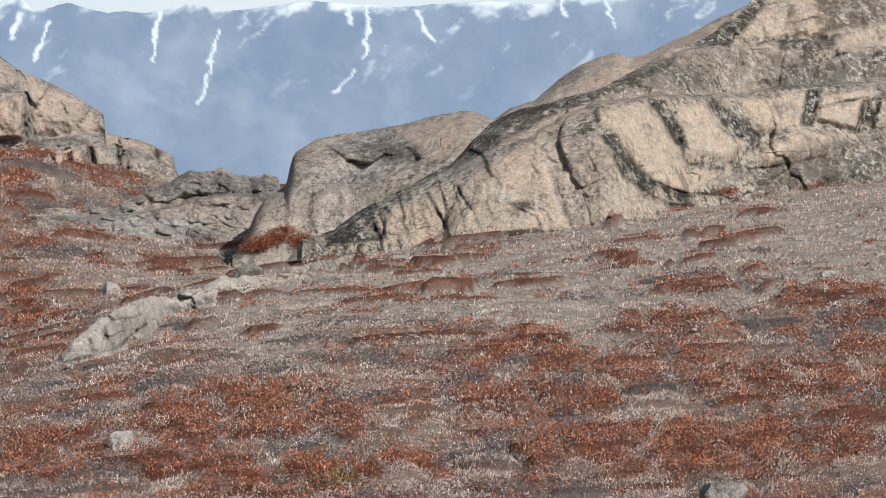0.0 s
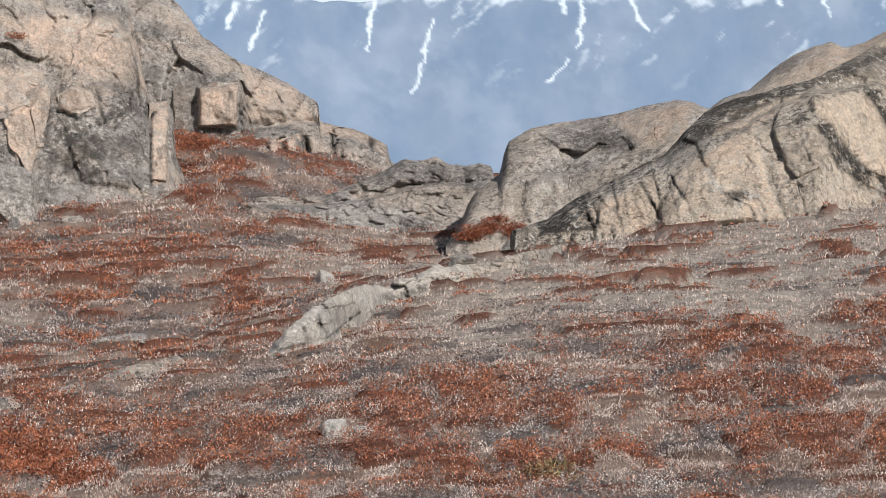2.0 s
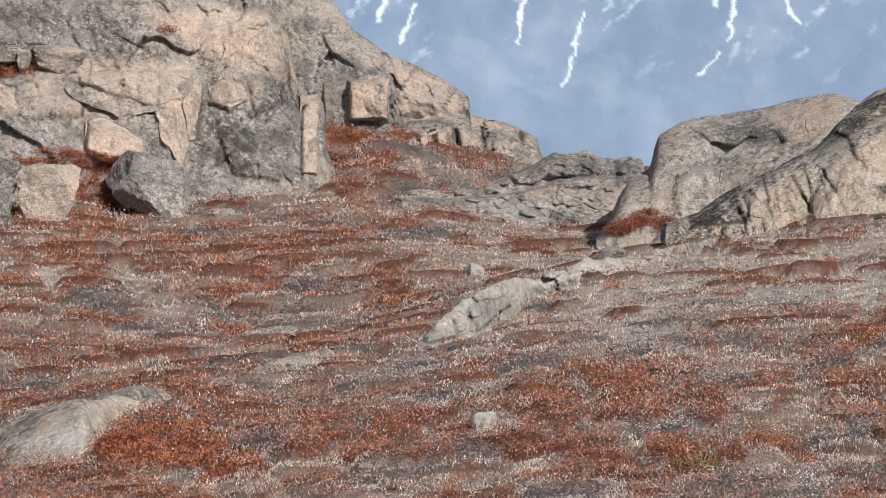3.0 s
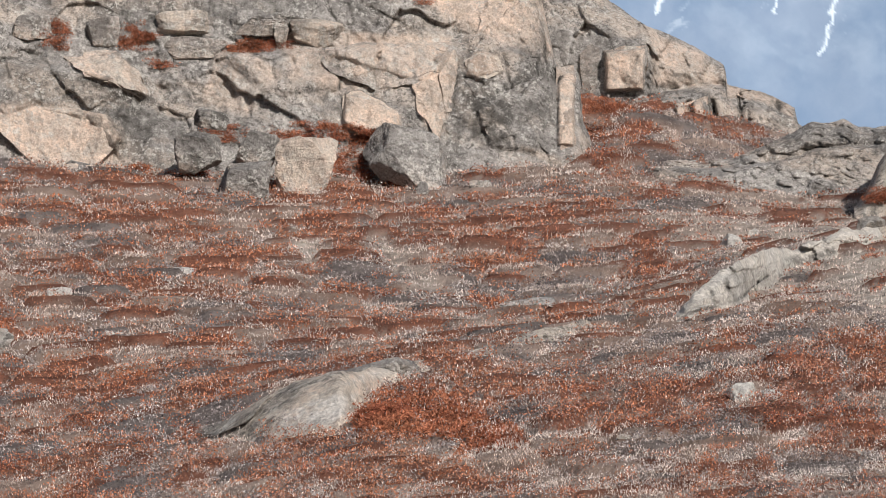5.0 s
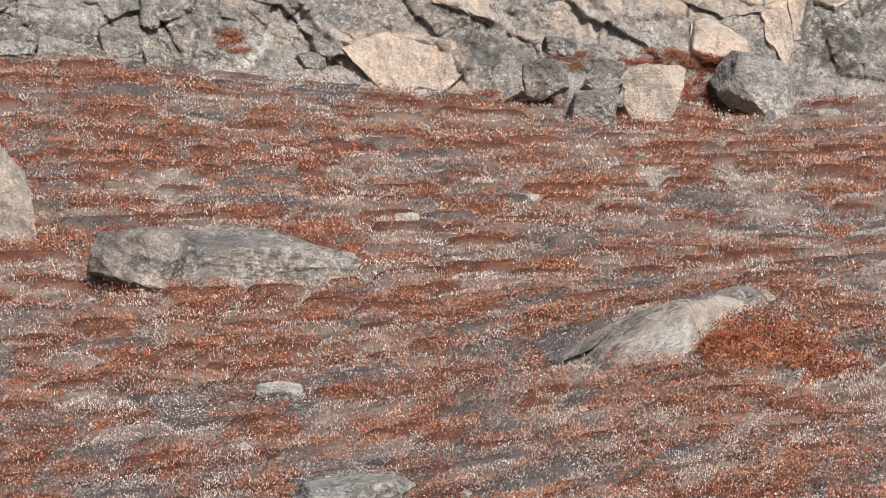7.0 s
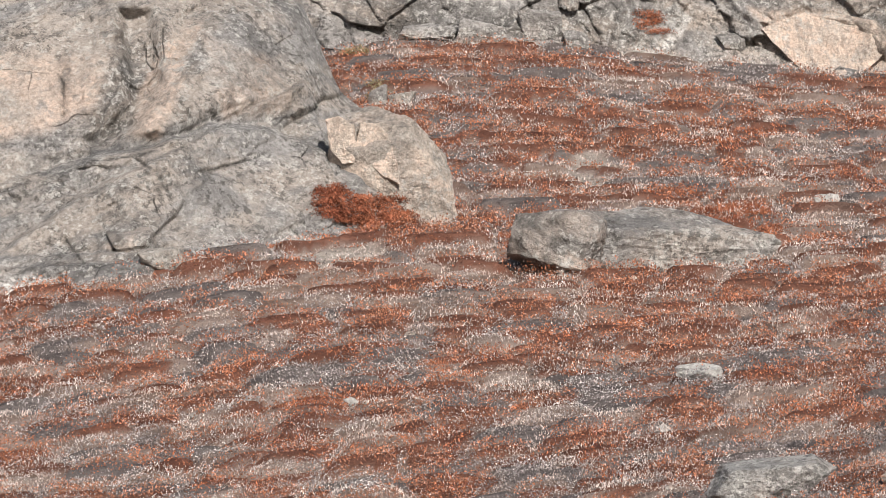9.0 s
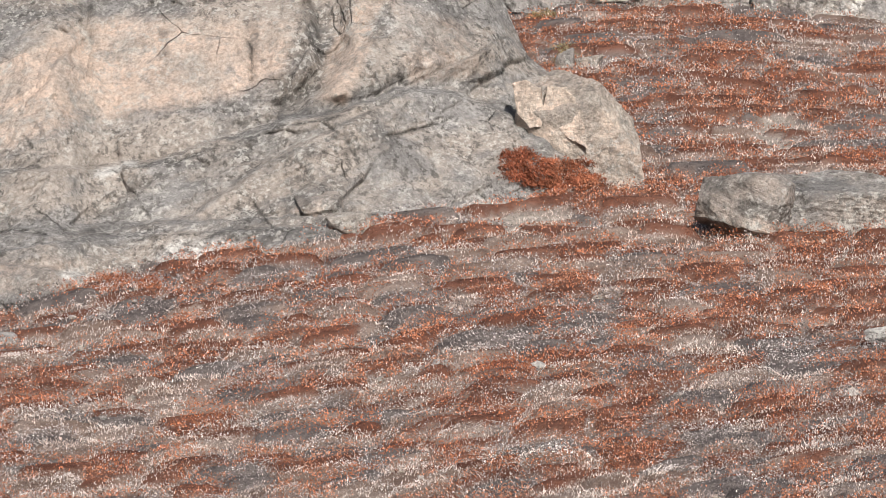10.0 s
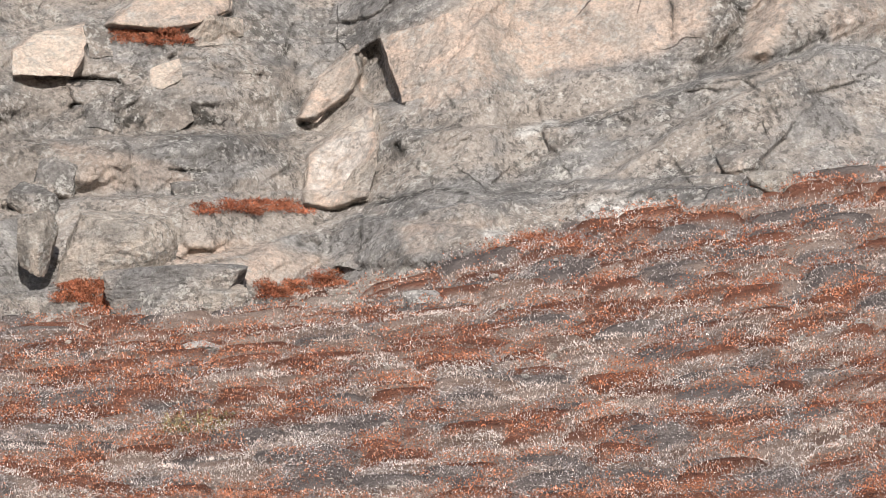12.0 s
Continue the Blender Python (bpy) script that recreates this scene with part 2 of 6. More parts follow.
def leaf_material(name, first, second, spread=(0.5, 1.5), size=0.55):
    """Two hues that change from clump to clump, and leaves of uneven lightness."""
    n = Nodes(name)
    colour = n.mix(n.ramp(n.noise(size, 4, 0.6), 0.38, 0.62), first, second)
    colour = n.mix(1.0, colour, n.mix(n.ramp(n.noise(2.4, 5, 0.7), 0.38, 0.62), (0.42,) * 3, (1.5,) * 3), "MULTIPLY")
    colour = n.mix(1.0, colour, n.mix(n.random_island(), (spread[0],) * 3, (spread[1],) * 3), "MULTIPLY")
    return n.finish(colour, 0.9, gloss=0.1)


RUST = leaf_material("rust_red_leaves", (0.42, 0.15, 0.076), (0.43, 0.205, 0.13))
WINE = leaf_material("dark_red_leaves", (0.24, 0.088, 0.062), (0.34, 0.16, 0.12))
GREY = leaf_material("grey_twigs", (0.17, 0.148, 0.148), (0.38, 0.33, 0.315))
STRAW = leaf_material("dry_straw", (0.5, 0.395, 0.34), (0.63, 0.555, 0.51), (0.6, 1.35))
DOWN = leaf_material("white_seed_down", (0.74, 0.69, 0.66), (0.84, 0.81, 0.78), (0.85, 1.1))

# ---- the ground ----
# dense mats of red heath, and bare gravel: bearing, rise of the lower rim, width, height (degrees)
HEATH_PATCHES = [
    (-4.22, 0.20, 1.97, 0.54), (-0.50, 0.87, 0.90, 0.22), (0.66, 0.52, 1.62, 0.22), (0.39, 0.00, 1.44, 0.33), (0.48, 0.94, 0.72, 0.14),
    (-2.61, 0.56, 1.35, 0.31), (-4.22, 0.92, 0.81, 0.27), (-2.70, 1.26, 0.45, 0.20), (-3.37, -0.43, 1.79, 0.36), (-1.35, -0.87, 1.35, 0.49),
    (-1.04, -1.68, 1.79, 0.45), (-2.74, -1.14, 2.51, 0.54), (-5.36, -1.50, 3.30, 0.54), (-4.92, -2.48, 4.20, 0.53), (-6.21, -0.16, 1.60, 0.45),
    (2.90, -1.86, 1.44, 0.63), (4.24, -2.12, 1.26, 0.45), (1.45, -2.22, 0.76, 0.45), (6.24, -2.74, 1.53, 0.62), (4.20, 0.56, 0.99, 0.31),
    (3.49, 1.32, 0.72, 0.31), (3.53, 0.96, 0.54, 0.22), (6.60, -0.42, 0.81, 0.71), (2.64, 1.01, 0.90, 0.36), (5.23, 1.85, 0.90, 0.31), (6.74, 1.89, 0.54, 0.27),
    (10.82, -2.65, 1.17, 0.71), (9.63, -2.56, 1.26, 0.53), (9.04, -3.01, 1.17, 0.53), (5.43, -2.01, 0.54, 0.36), (4.26, -2.09, 1.79, 0.45), (1.79, -2.97, 1.35, 0.71),
    (10.71, -2.66, 0.90, 0.58), (9.54, -2.61, 1.97, 0.36), (9.37, -1.98, 1.26, 0.36), (3.41, -2.94, 1.17, 0.45), (9.24, 1.24, 1.17, 0.45), (7.09, 2.28, 0.99, 0.36),
    (7.09, 1.79, 0.99, 0.40), (5.20, 1.88, 0.81, 0.22), (4.17, 0.58, 1.08, 0.27), (3.46, 1.34, 0.72, 0.31), (7.04, 1.43, 0.90, 0.31), (7.31, 0.62, 0.54, 0.27),
    (17.35, -0.92, 1.26, 0.31), (17.49, 0.24, 0.99, 0.18), (9.79, -2.15, 1.17, 0.45), (8.36, -2.77, 0.81, 0.54), (9.21, -2.86, 1.08, 0.45), (13.56, -2.43, 1.17, 0.45),
    (22.95, -0.91, 2.15, 0.58), (17.40, -0.97, 1.44, 0.36), (20.50, 0.09, 2.24, 0.72), (18.80, 0.10, 0.99, 0.58), (20.42, 1.16, 1.70, 0.63), (17.45, 0.02, 0.99, 0.72), (21.71, 0.75, 0.72, 0.22),
    (23.03, -0.97, 1.97, 0.63), (20.44, 0.04, 2.15, 0.98), (18.88, -0.03, 0.99, 0.63), (20.81, 1.29, 2.15, 0.63), (25.18, -1.89, 1.62, 0.31), (17.40, -1.00, 1.44, 0.36),
    (29.09, -2.92, 3.59, 0.36), (28.01, -2.57, 3.23, 0.36), (25.51, -1.88, 1.78, 0.31), (29.70, -2.82, 2.69, 0.36),
]
BARE_PATCHES = [
    (1.65, 0.29, 1.08, 0.54), (-1.40, -0.43, 2.15, 0.85), (-5.78, 1.00, 1.26, 0.49), (2.46, -0.96, 1.97, 0.54), (-2.61, -0.78, 1.35, 0.36),
    (19.74, -0.44, 0.54, 0.63), (19.68, -0.49, 0.63, 0.72), (11.91, -0.01, 0.72, 0.40), (33.03, -3.54, 2.87, 0.54), (8.74, 1.52, 2.15, 0.27), (23.70, -1.79, 1.35, 0.45),
]


def cushions(x, y):
    """A mosaic of plant cushions: a random number for each, and how near its middle a place lies."""
    x, y = x + 0.3 * fractal(x / 1.7, y / 2.2, 13, 2), y + 0.35 * fractal(x / 1.7, y / 2.2, 14, 2)
    a, b = x / 1.75 + 0.25 * np.sin(y / 1.9), y / 1.35 + 0.25 * np.sin(x / 2.3)
    i, j = np.floor(a), np.floor(b)
    first, second, number, tall = np.full(x.shape, 9.0), np.full(x.shape, 9.0), np.zeros(x.shape), np.zeros(x.shape)
    for di in (-1, 0, 1):
        for dj in (-1, 0, 1):
            ci, cj = i + di, j + dj
            d = np.hypot(a - ci - 0.1 - 0.8 * hashed(ci, cj, 101), b - cj - 0.1 - 0.8 * hashed(ci, cj, 102))
            closer = d < first
            second = np.where(closer, first, np.minimum(second, d))
            number, tall = np.where(closer, hashed(ci, cj, 103), number), np.where(closer, hashed(ci, cj, 104), tall)
            first = np.where(closer, d, first)
    return number, tall, step(0.0, 0.35, second - first)


def knots(b, r):
    """Where red heath, grey willow and bare ground lie: shares from 0 to 1, and the cushion's height."""
    b, r = np.asarray(b, float), np.asarray(r, float)
    x, y = -r * np.sin(np.radians(b)), r * np.cos(np.radians(b))
    u = np.where(r < 45, x, -np.radians(b) * 85.0)  # the mosaic follows the slope round the hollow
    number, tall, middle = cushions(u, r)
    broad = 0.6 * fractal(u / 5, r / 7, 4, 3) + 0.3 * smooth_noise(u / 14, r / 18, 8)
    # the bare shoulder of the near hill, and a worn track
    bare = step(95, 106, r) * step(8.5, 2.0, b) * step(170, 150, r)
    track = np.exp(-(((b - 9.8 - 0.06 * (r - 120)) / 0.35) ** 2)) * step(105, 115, r) * step(150, 140, r)
    e = np.degrees(np.arctan2(land(b, r) - EYE, np.maximum(r, 1.0)))
    bare = np.clip(bare * 0.88 + 0.5 * track + 0.8 * mats(b, e, BARE_PATCHES), 0, 1)
    thick = mats(b, e, HEATH_PATCHES)
    share = 0.35 + 0.13 * step(5, 12, b) + 0.07 * step(13, 22, b) + 0.06 * step(98, 84, r) * step(6, 12, b) + 0.4 * broad + 0.14 * step(98, 84, r) * step(12, 6, b) - 0.17 * step(19, 27, b) * step(108, 96, r) - 0.36 * bare + (0.35 + 0.25 * step(10, 5, b)) * thick
    red = step(share + 0.02, share - 0.02, number)
    share_grey = np.clip(0.24 - 0.3 * broad - 0.2 * bare, 0.03, 0.4)
    grey = step(1 - share_grey - 0.02, 1 - share_grey + 0.02, number) * (1 - red)
    hump = middle * (0.07 + (0.18 + 0.24 * step(85, 115, r)) * tall) * (1 - 0.75 * bare * (1 - red)) + 0.04 * thick
    return x, y, red, grey, bare, hump, middle


def mats(b, e, patches, soft=0.5):
    """How far inside one of the patches (bearing, rise, width, height) a place lies, with ragged rims."""
    b, e = np.asarray(b, float), np.asarray(e, float)
    total, ragged = np.zeros(b.shape), 0.35 * smooth_noise(b * 7, e * 22, 77)
    for pb, pe, w, h in patches:
        k = (np.abs(b - pb) < w) & (np.abs(e - pe - 0.5 * h) < h)
        q = np.hypot((b[k] - pb) / (0.5 * w), (e[k] - pe - 0.5 * h) / (0.5 * h)) + ragged[k]
        total[k] = np.maximum(total[k], step(1 + soft, 1 - soft, q))
    return total


def surface(b, r):
    x, y, _, _, _, hump, _ = knots(b, r)
    return raised(b, r, x, y, hump)


def raised(b, r, x, y, hump):
    """The ground's height with its hummocks."""
    window = step(40, 52, r) * step(230, 200, r)
    return land(b, r) + window * (0.14 * fractal(x / 2.2, y / 2.6, 5, 3) + hump)


def build_ground():
    b = np.concatenate([np.linspace(-180, -30, 26), np.linspace(-26, -9, 18), np.arange(-8, 40, 0.077), np.linspace(41, 60, 14), np.linspace(66, 180, 20)])
    r = np.concatenate([[0.0, 5, 12, 20, 28, 36, 44, 48], np.arange(52, 112, 0.32), np.arange(112, 200, 0.6), np.geomspace(205, 4800, 26)])
    bb, rr = np.meshgrid(b, r)
    z = surface(bb, rr)
    _, _, heath, grey, bare, _, middle = knots(bb, rr)
    heath = heath * step(0.1, 0.4, middle)
    for field in (z, heath, grey, bare):
        field[:, -1] = field[:, 0]
    verts = np.stack([-rr * np.sin(np.radians(bb)), rr * np.cos(np.radians(bb)), z], -1).reshape(-1, 3)
    ob = mesh("ground", verts, sheet_faces(len(r), len(b))[:, ::-1], GROUND, marks={"heath": heath, "grey": grey, "bare": bare})
    tagged(ob, "stony tundra hillside covered with rust-red autumn heath", "ground", kind="structure")


build_ground()

# ---- distant mountain wall ----
def mountain_material():
    n = Nodes("haze_tinted_rock")
    # air haze is painted in: the base colours are tinted blue
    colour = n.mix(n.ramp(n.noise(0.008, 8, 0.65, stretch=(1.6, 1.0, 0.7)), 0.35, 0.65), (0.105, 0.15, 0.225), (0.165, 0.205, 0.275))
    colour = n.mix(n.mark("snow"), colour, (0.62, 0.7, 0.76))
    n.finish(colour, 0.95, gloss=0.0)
    # distance haze imitated by a faint blue glow on rock and snow
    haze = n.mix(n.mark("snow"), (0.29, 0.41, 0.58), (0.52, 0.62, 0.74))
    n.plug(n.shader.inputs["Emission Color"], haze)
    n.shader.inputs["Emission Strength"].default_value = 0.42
    return n.material


def snow_streaks(b, e):
    """Gullies that hold snow: bearing and rise at the top and the foot, and the width."""
    total = np.zeros_like(b)
    wobble = 0.10 * fractal(b * 5, e * 7, 41, 4, 0.6)
    for top, foot, width in SNOW_GULLIES:
        t = np.clip((top[1] - e) / (top[1] - foot[1]), 0, 1)
        x = top[0] + (foot[0] - top[0]) * t + wobble
        inside = step(foot[1] - 0.03, foot[1] + 0.03, e) * step(top[1] + 0.05, top[1], e)
        total = np.maximum(total, inside * step(1.0, 0.2, np.abs(b - x) / (np.maximum(width * (0.75 - 0.4 * t), 0.04) * (1.1 + 0.6 * fractal(b * 9, e * 6, 43, 3)))))
    return total


SNOW_GULLIES = [
    ((4.49, 4.76), (4.63, 3.95), 0.09),
    ((3.57, 4.45), (3.87, 3.29), 0.06),
    ((1.20, 4.82), (1.25, 4.01), 0.05),
    ((1.40, 3.83), (1.72, 3.47), 0.06),
    ((0.44, 4.77), (0.17, 4.28), 0.10),
    ((6.70, 4.70), (6.81, 4.29), 0.13),
    ((6.26, 4.57), (6.48, 3.94), 0.11),
    ((3.49, 4.59), (3.31, 4.76), 0.2),
    ((-1.90, 4.95), (-1.94, 4.68), 0.06),
    ((-2.61, 4.95), (-2.75, 4.50), 0.08),
    ((1.56, 4.95), (1.47, 4.55), 0.10),
]
RIDGE = [(7.01, 4.75), (6.74, 5.02), (6.48, 4.74), (5.94, 4.88), (5.32, 4.73), (4.52, 4.74), (4.07, 4.89), (3.45, 4.75), (2.82, 4.84), (2.01, 4.93), (1.29, 4.88), (0.75, 4.83), (-0.14, 4.90), (-1.04, 4.93), (-1.58, 4.86), (-1.94, 4.98), (-2.84, 5.03), (-4.63, 5.20), (-7.01, 5.45)] + [(10.57, 5.01), (13.22, 5.22), (16.69, 5.06)]


def build_mountain():
    """The wall up to its snowy rim, and its back."""
    b, v = np.meshgrid(np.linspace(-8, 15, 700), np.linspace(0, 1, 130) ** 0.7)
    rim = line(RIDGE, b) + 0.03 * fractal(b * 3, b * 0 + 2, 31, 4)
    e = 0.2 + (rim - 0.2) * v
    ribs = fractal(b * 0.5 + 0.5 * e, e * 0.5 - 0.25 * b, 33, 3, 0.4)
    reach = 3900 + 75 * e + 16 * ribs
    warp = 0.3 * fractal(b * 2.2, e * 2.2, 45, 4, 0.6)
    fringe = step(0.16, -0.12, (rim - e) + 0.4 * fractal(b * 2.0 + warp, e * 3.0 + 0.8 * b, 37, 5, 0.6))
    patches = step(0.3, 0.62, fractal(b * 3.0 + 1.2 * e, e * 3.6 + 1.4 * b + warp, 39, 5, 0.62)) * step(3.0, 4.6, e)
    dust = step(-0.1, 0.7, fractal(b * 1.0 - 0.9 * e + warp, e * 0.9 + 0.5 * b, 49, 5, 0.6)) * step(1.2, 3.6, e)
    snow = np.maximum(np.maximum(0.85 * fringe, 0.5 * patches), 0.8 * snow_streaks(b, e))
    snow = np.clip(np.maximum(snow, 0.13 * dust), 0, 1)
    back = spot(b[-1], rim[-1] - 0.6, reach[-1] + 160)
    verts = np.concatenate([spot(b, e, reach), back[None]], 0).reshape(-1, 3)
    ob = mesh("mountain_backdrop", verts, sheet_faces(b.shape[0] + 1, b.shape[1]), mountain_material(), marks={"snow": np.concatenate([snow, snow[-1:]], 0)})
    tagged(ob, "hazy blue distant mountain wall with snow in its gullies", "mountain", kind="structure")


build_mountain()


def build_sky_sheet():
    """A glowing sheet added in place of the pale bright sky over the mountain's rim."""
    b, e = np.meshgrid(np.linspace(-14, 22, 40), np.linspace(3.0, 12.0, 12))
    n = Nodes("glowing_sky_sheet")
    n.finish((0.05, 0.055, 0.06, 1), 1.0, gloss=0.0)
    n.plug(n.shader.inputs["Emission Color"], n.mix(n.ramp(n.noise(0.0025, 5, 0.6, stretch=(1.0, 1.0, 3.0)), 0.35, 0.65), (0.66, 0.79, 0.87), (0.8, 0.88, 0.92)))
    n.shader.inputs["Emission Strength"].default_value = 1.12
    ob = mesh("sky_backdrop", spot(b, e, 4550 + 0 * b).reshape(-1, 3), sheet_faces(*b.shape), n.material)
    tagged(ob, "pale glowing sheet standing in for the sky over the mountains", "sky", kind="structure")


build_sky_sheet()


# ---- crags ----
def facets(s, h, size, seed, tilt=0.3, jump=0.4, angle=0.0, stretch=1.0, groove=0.12, depth=0.3):
    """A broken rock face: tilted plates with clefts between them."""
    c, q = math.cos(radians(angle)), math.sin(radians(angle))
    a, b = (c * s + q * h) / size, (-q * s + c * h) / (size * stretch)
    i, j = np.floor(a), np.floor(b)
    first, second = np.full(s.shape, 9.0), np.full(s.shape, 9.0)
    value = np.zeros(s.shape)
    for di in (-1, 0, 1):
        for dj in (-1, 0, 1):
            ci, cj = i + di, j + dj
            px, py = ci + 0.1 + 0.8 * hashed(ci, cj, seed), cj + 0.1 + 0.8 * hashed(ci, cj, seed + 1)
            d = np.hypot(a - px, b - py)
            plane = (hashed(ci, cj, seed + 2) - 0.5) * jump + ((hashed(ci, cj, seed + 3) - 0.5) * (a - px) + (hashed(ci, cj, seed + 4) - 0.5) * (b - py)) * 2 * tilt * size
            closer = d < first
            second = np.where(closer, first, np.minimum(second, d))
            value = np.where(closer, plane, value)
            first = np.where(closer, d, first)
    edge = second - first
    return value + depth * np.exp(-((edge / groove) ** 2)), edge


def inside(points, x, y, soft):
    """1 inside the polygon, 0 outside, with a soft edge."""
    result = np.zeros(x.shape, bool)
    nearest = np.full(x.shape, 1e9)
    for (x0, y0), (x1, y1) in zip(points, points[1:] + points[:1]):
        cross = ((y0 > y) != (y1 > y)) & (x < (x1 - x0) * (y - y0) / ((y1 - y0) or 1e-9) + x0)
        result ^= cross
        t = np.clip(((x - x0) * (x1 - x0) + (y - y0) * (y1 - y0)) / ((x1 - x0) ** 2 + (y1 - y0) ** 2 + 1e-12), 0, 1)
        nearest = np.minimum(nearest, np.hypot(x - x0 - t * (x1 - x0), y - y0 - t * (y1 - y0)))
    return step(-soft, soft, np.where(result, nearest, -nearest))


def along(points, x, y):
    """Distance to a polyline, and the side (plus: above it)."""
    nearest, side = np.full(x.shape, 1e9), np.zeros(x.shape)
    for (x0, y0), (x1, y1) in zip(points, points[1:]):
        t = np.clip(((x - x0) * (x1 - x0) + (y - y0) * (y1 - y0)) / ((x1 - x0) ** 2 + (y1 - y0) ** 2 + 1e-12), 0, 1)
        d = np.hypot(x - x0 - t * (x1 - x0), y - y0 - t * (y1 - y0))
        side = np.where(d < nearest, np.sign((x1 - x0) * (y - y0) - (y1 - y0) * (x - x0)) * (1 if x1 > x0 else -1), side)
        nearest = np.minimum(nearest, d)
    return nearest, side


def crag(name, material, base, top, lean, label, details, features=(), reach=(62, 200), fixed=None, shoulder=2.0, ragged=0.05, sink=0.25, columns=0.035, rows=150, back=14.0, bulge=0.0, rough=1.0, ends=1.5, relief=1.0, ahead=0.0):
    """A rock mass whose foot follows base and whose crest follows top (bearing, rise); lean: metres back for each metre up."""
    lo, hi = max(min(p[0] for p in base), min(p[0] for p in top)), min(max(p[0] for p in base), max(p[0] for p in top))
    b = np.arange(lo, hi + columns, columns)
    foot = line(base, b)
    if fixed is None:
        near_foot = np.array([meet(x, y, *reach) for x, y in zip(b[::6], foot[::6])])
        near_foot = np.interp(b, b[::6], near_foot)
        k = np.ones(21) / 21
        near_foot = np.convolve(np.pad(near_foot, 10, mode="edge"), k, "valid")
    else:
        near_foot = line(fixed, b)
    near_foot = near_foot - ahead
    foot = foot - sink
    crest = line(top, b) + ragged * fractal(b * 2.5, b * 0, 51, 4, 0.6)
    crest = np.maximum(crest, foot + 0.02)
    v = np.linspace(0, 1, rows)[:, None]
    e = foot + (crest - foot) * v
    bb, d0 = np.broadcast_to(b, e.shape), np.broadcast_to(near_foot, e.shape)
    s = -np.radians(bb) * near_foot.mean()
    h = d0 * (np.tan(np.radians(e)) - np.tan(np.radians(foot + sink)))
    d = d0 + lean * h + ends * (np.exp(-(bb - lo) / 0.2) + np.exp(-(hi - bb) / 0.2)) + shoulder * v**7 - bulge * np.sin(np.pi * np.clip(v, 0, 1))
    fresh, dark, white = np.zeros(e.shape), np.zeros(e.shape), np.zeros(e.shape)
    rim_b, rim_e = bb + 0.025 * fractal(bb * 4, e * 4, 53, 4, 0.6), e + 0.025 * fractal(bb * 4, e * 4, 57, 4, 0.6)
    calm = np.ones(e.shape)
    for kind, amount, size, points in features:
        size = size * relief**0.8 if kind == "crack" else size
        amount = amount * relief if kind in ("face", "plate", "crack", "tier", "ledge") else amount
        if kind == "face":
            m = inside(points, rim_b, rim_e, size)
            d, fresh, calm = d - amount * m, np.maximum(fresh, m), calm * (1 - 0.5 * m)
        elif kind == "plate":
            m = inside(points, rim_b, rim_e, size)
            d = d - amount * m
        elif kind == "fresh":
            fresh = np.maximum(fresh, amount * inside(points, rim_b, rim_e, size))
        elif kind == "white":
            white = np.maximum(white, amount * inside(points, rim_b, rim_e, size))
        elif kind == "smooth":
            calm = calm * (1 - amount * inside(points, rim_b, rim_e, size))
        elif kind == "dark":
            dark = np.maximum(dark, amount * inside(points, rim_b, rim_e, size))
        else:
            near_by, side = along(points, bb + 0.05 * fractal(bb * 3.5, e * 3.5, 61, 4, 0.6), e + 0.05 * fractal(bb * 3.5, e * 3.5, 67, 4, 0.6))
            size = size * np.clip(1.0 + 0.9 * fractal(bb * 5, e * 5, 63, 3), 0.5, 1.6)
            size = np.maximum(size, 0.012)
            swell = np.clip(0.65 + 1.3 * fractal(bb * 2.6, e * 2.6, 64, 3), 0.08, 1.2)
            amount = amount * (swell if kind == "crack" else 1)
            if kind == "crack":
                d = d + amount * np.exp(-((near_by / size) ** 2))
                # the groove is darkened in colour as well as sunk
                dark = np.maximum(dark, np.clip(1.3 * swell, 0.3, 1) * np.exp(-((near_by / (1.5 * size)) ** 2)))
            elif kind == "tier":
                d = d + amount * step(-0.03, 0.05, near_by * side)
            elif kind == "ledge":
                d = d + amount * np.exp(-near_by / size) * step(-0.03, 0.03, near_by * side)
    for layer in details:
        w = 0.15 * layer["size"]
        value, edge = facets(s + w * fractal(s / w / 3, h / w / 3, 71, 3), h + w * fractal(s / w / 3, h / w / 3, 75, 3), **layer)
        d = d + value * calm * (0.5 + 0.5 * relief)
    d = d + (0.28 * fractal(s / 1.7, h / 1.7, 81, 5, 0.6) + 0.07 * fractal(s / 0.3, h / 0.3, 91, 2)) * (0.4 + 0.6 * calm) * rough
    # frost and ice have blunted the edges
    d[1:-1, 1:-1] = 0.7 * d[1:-1, 1:-1] + 0.075 * (d[:-2, 1:-1] + d[2:, 1:-1] + d[1:-1, :-2] + d[1:-1, 2:])
    verts = spot(bb, e, d)
    # the crest runs on to the back and down
    last = d[-1]
    hind = [spot(b, crest - 0.02 - 0.25 * k * k * (crest - foot) / 4, last + back * k / 4) for k in range(1, 5)]
    verts = np.concatenate([verts, np.array(hind)], 0)
    extra = len(hind)
    marks = {key: np.pad(field, ((0, extra), (0, 0)), mode="edge") for key, field in (("fresh", fresh), ("dark", dark), ("white", white), ("seams", np.full(e.shape, 1.0 if rows >= 150 else 0.0)))}
    ob = mesh(name, verts.reshape(-1, 3), sheet_faces(rows + extra, len(b)), material, marks=marks)
    tagged(ob, label, "rock outcrop", kind="structure")

    def depth(bearing, rise):
        i = int(np.clip(np.searchsorted(b, bearing), 0, len(b) - 1))
        j = int(np.clip(round((rise - foot[i]) / (crest[i] - foot[i]) * (rows - 1)), 0, rows - 1))
        return float(d[j, i])

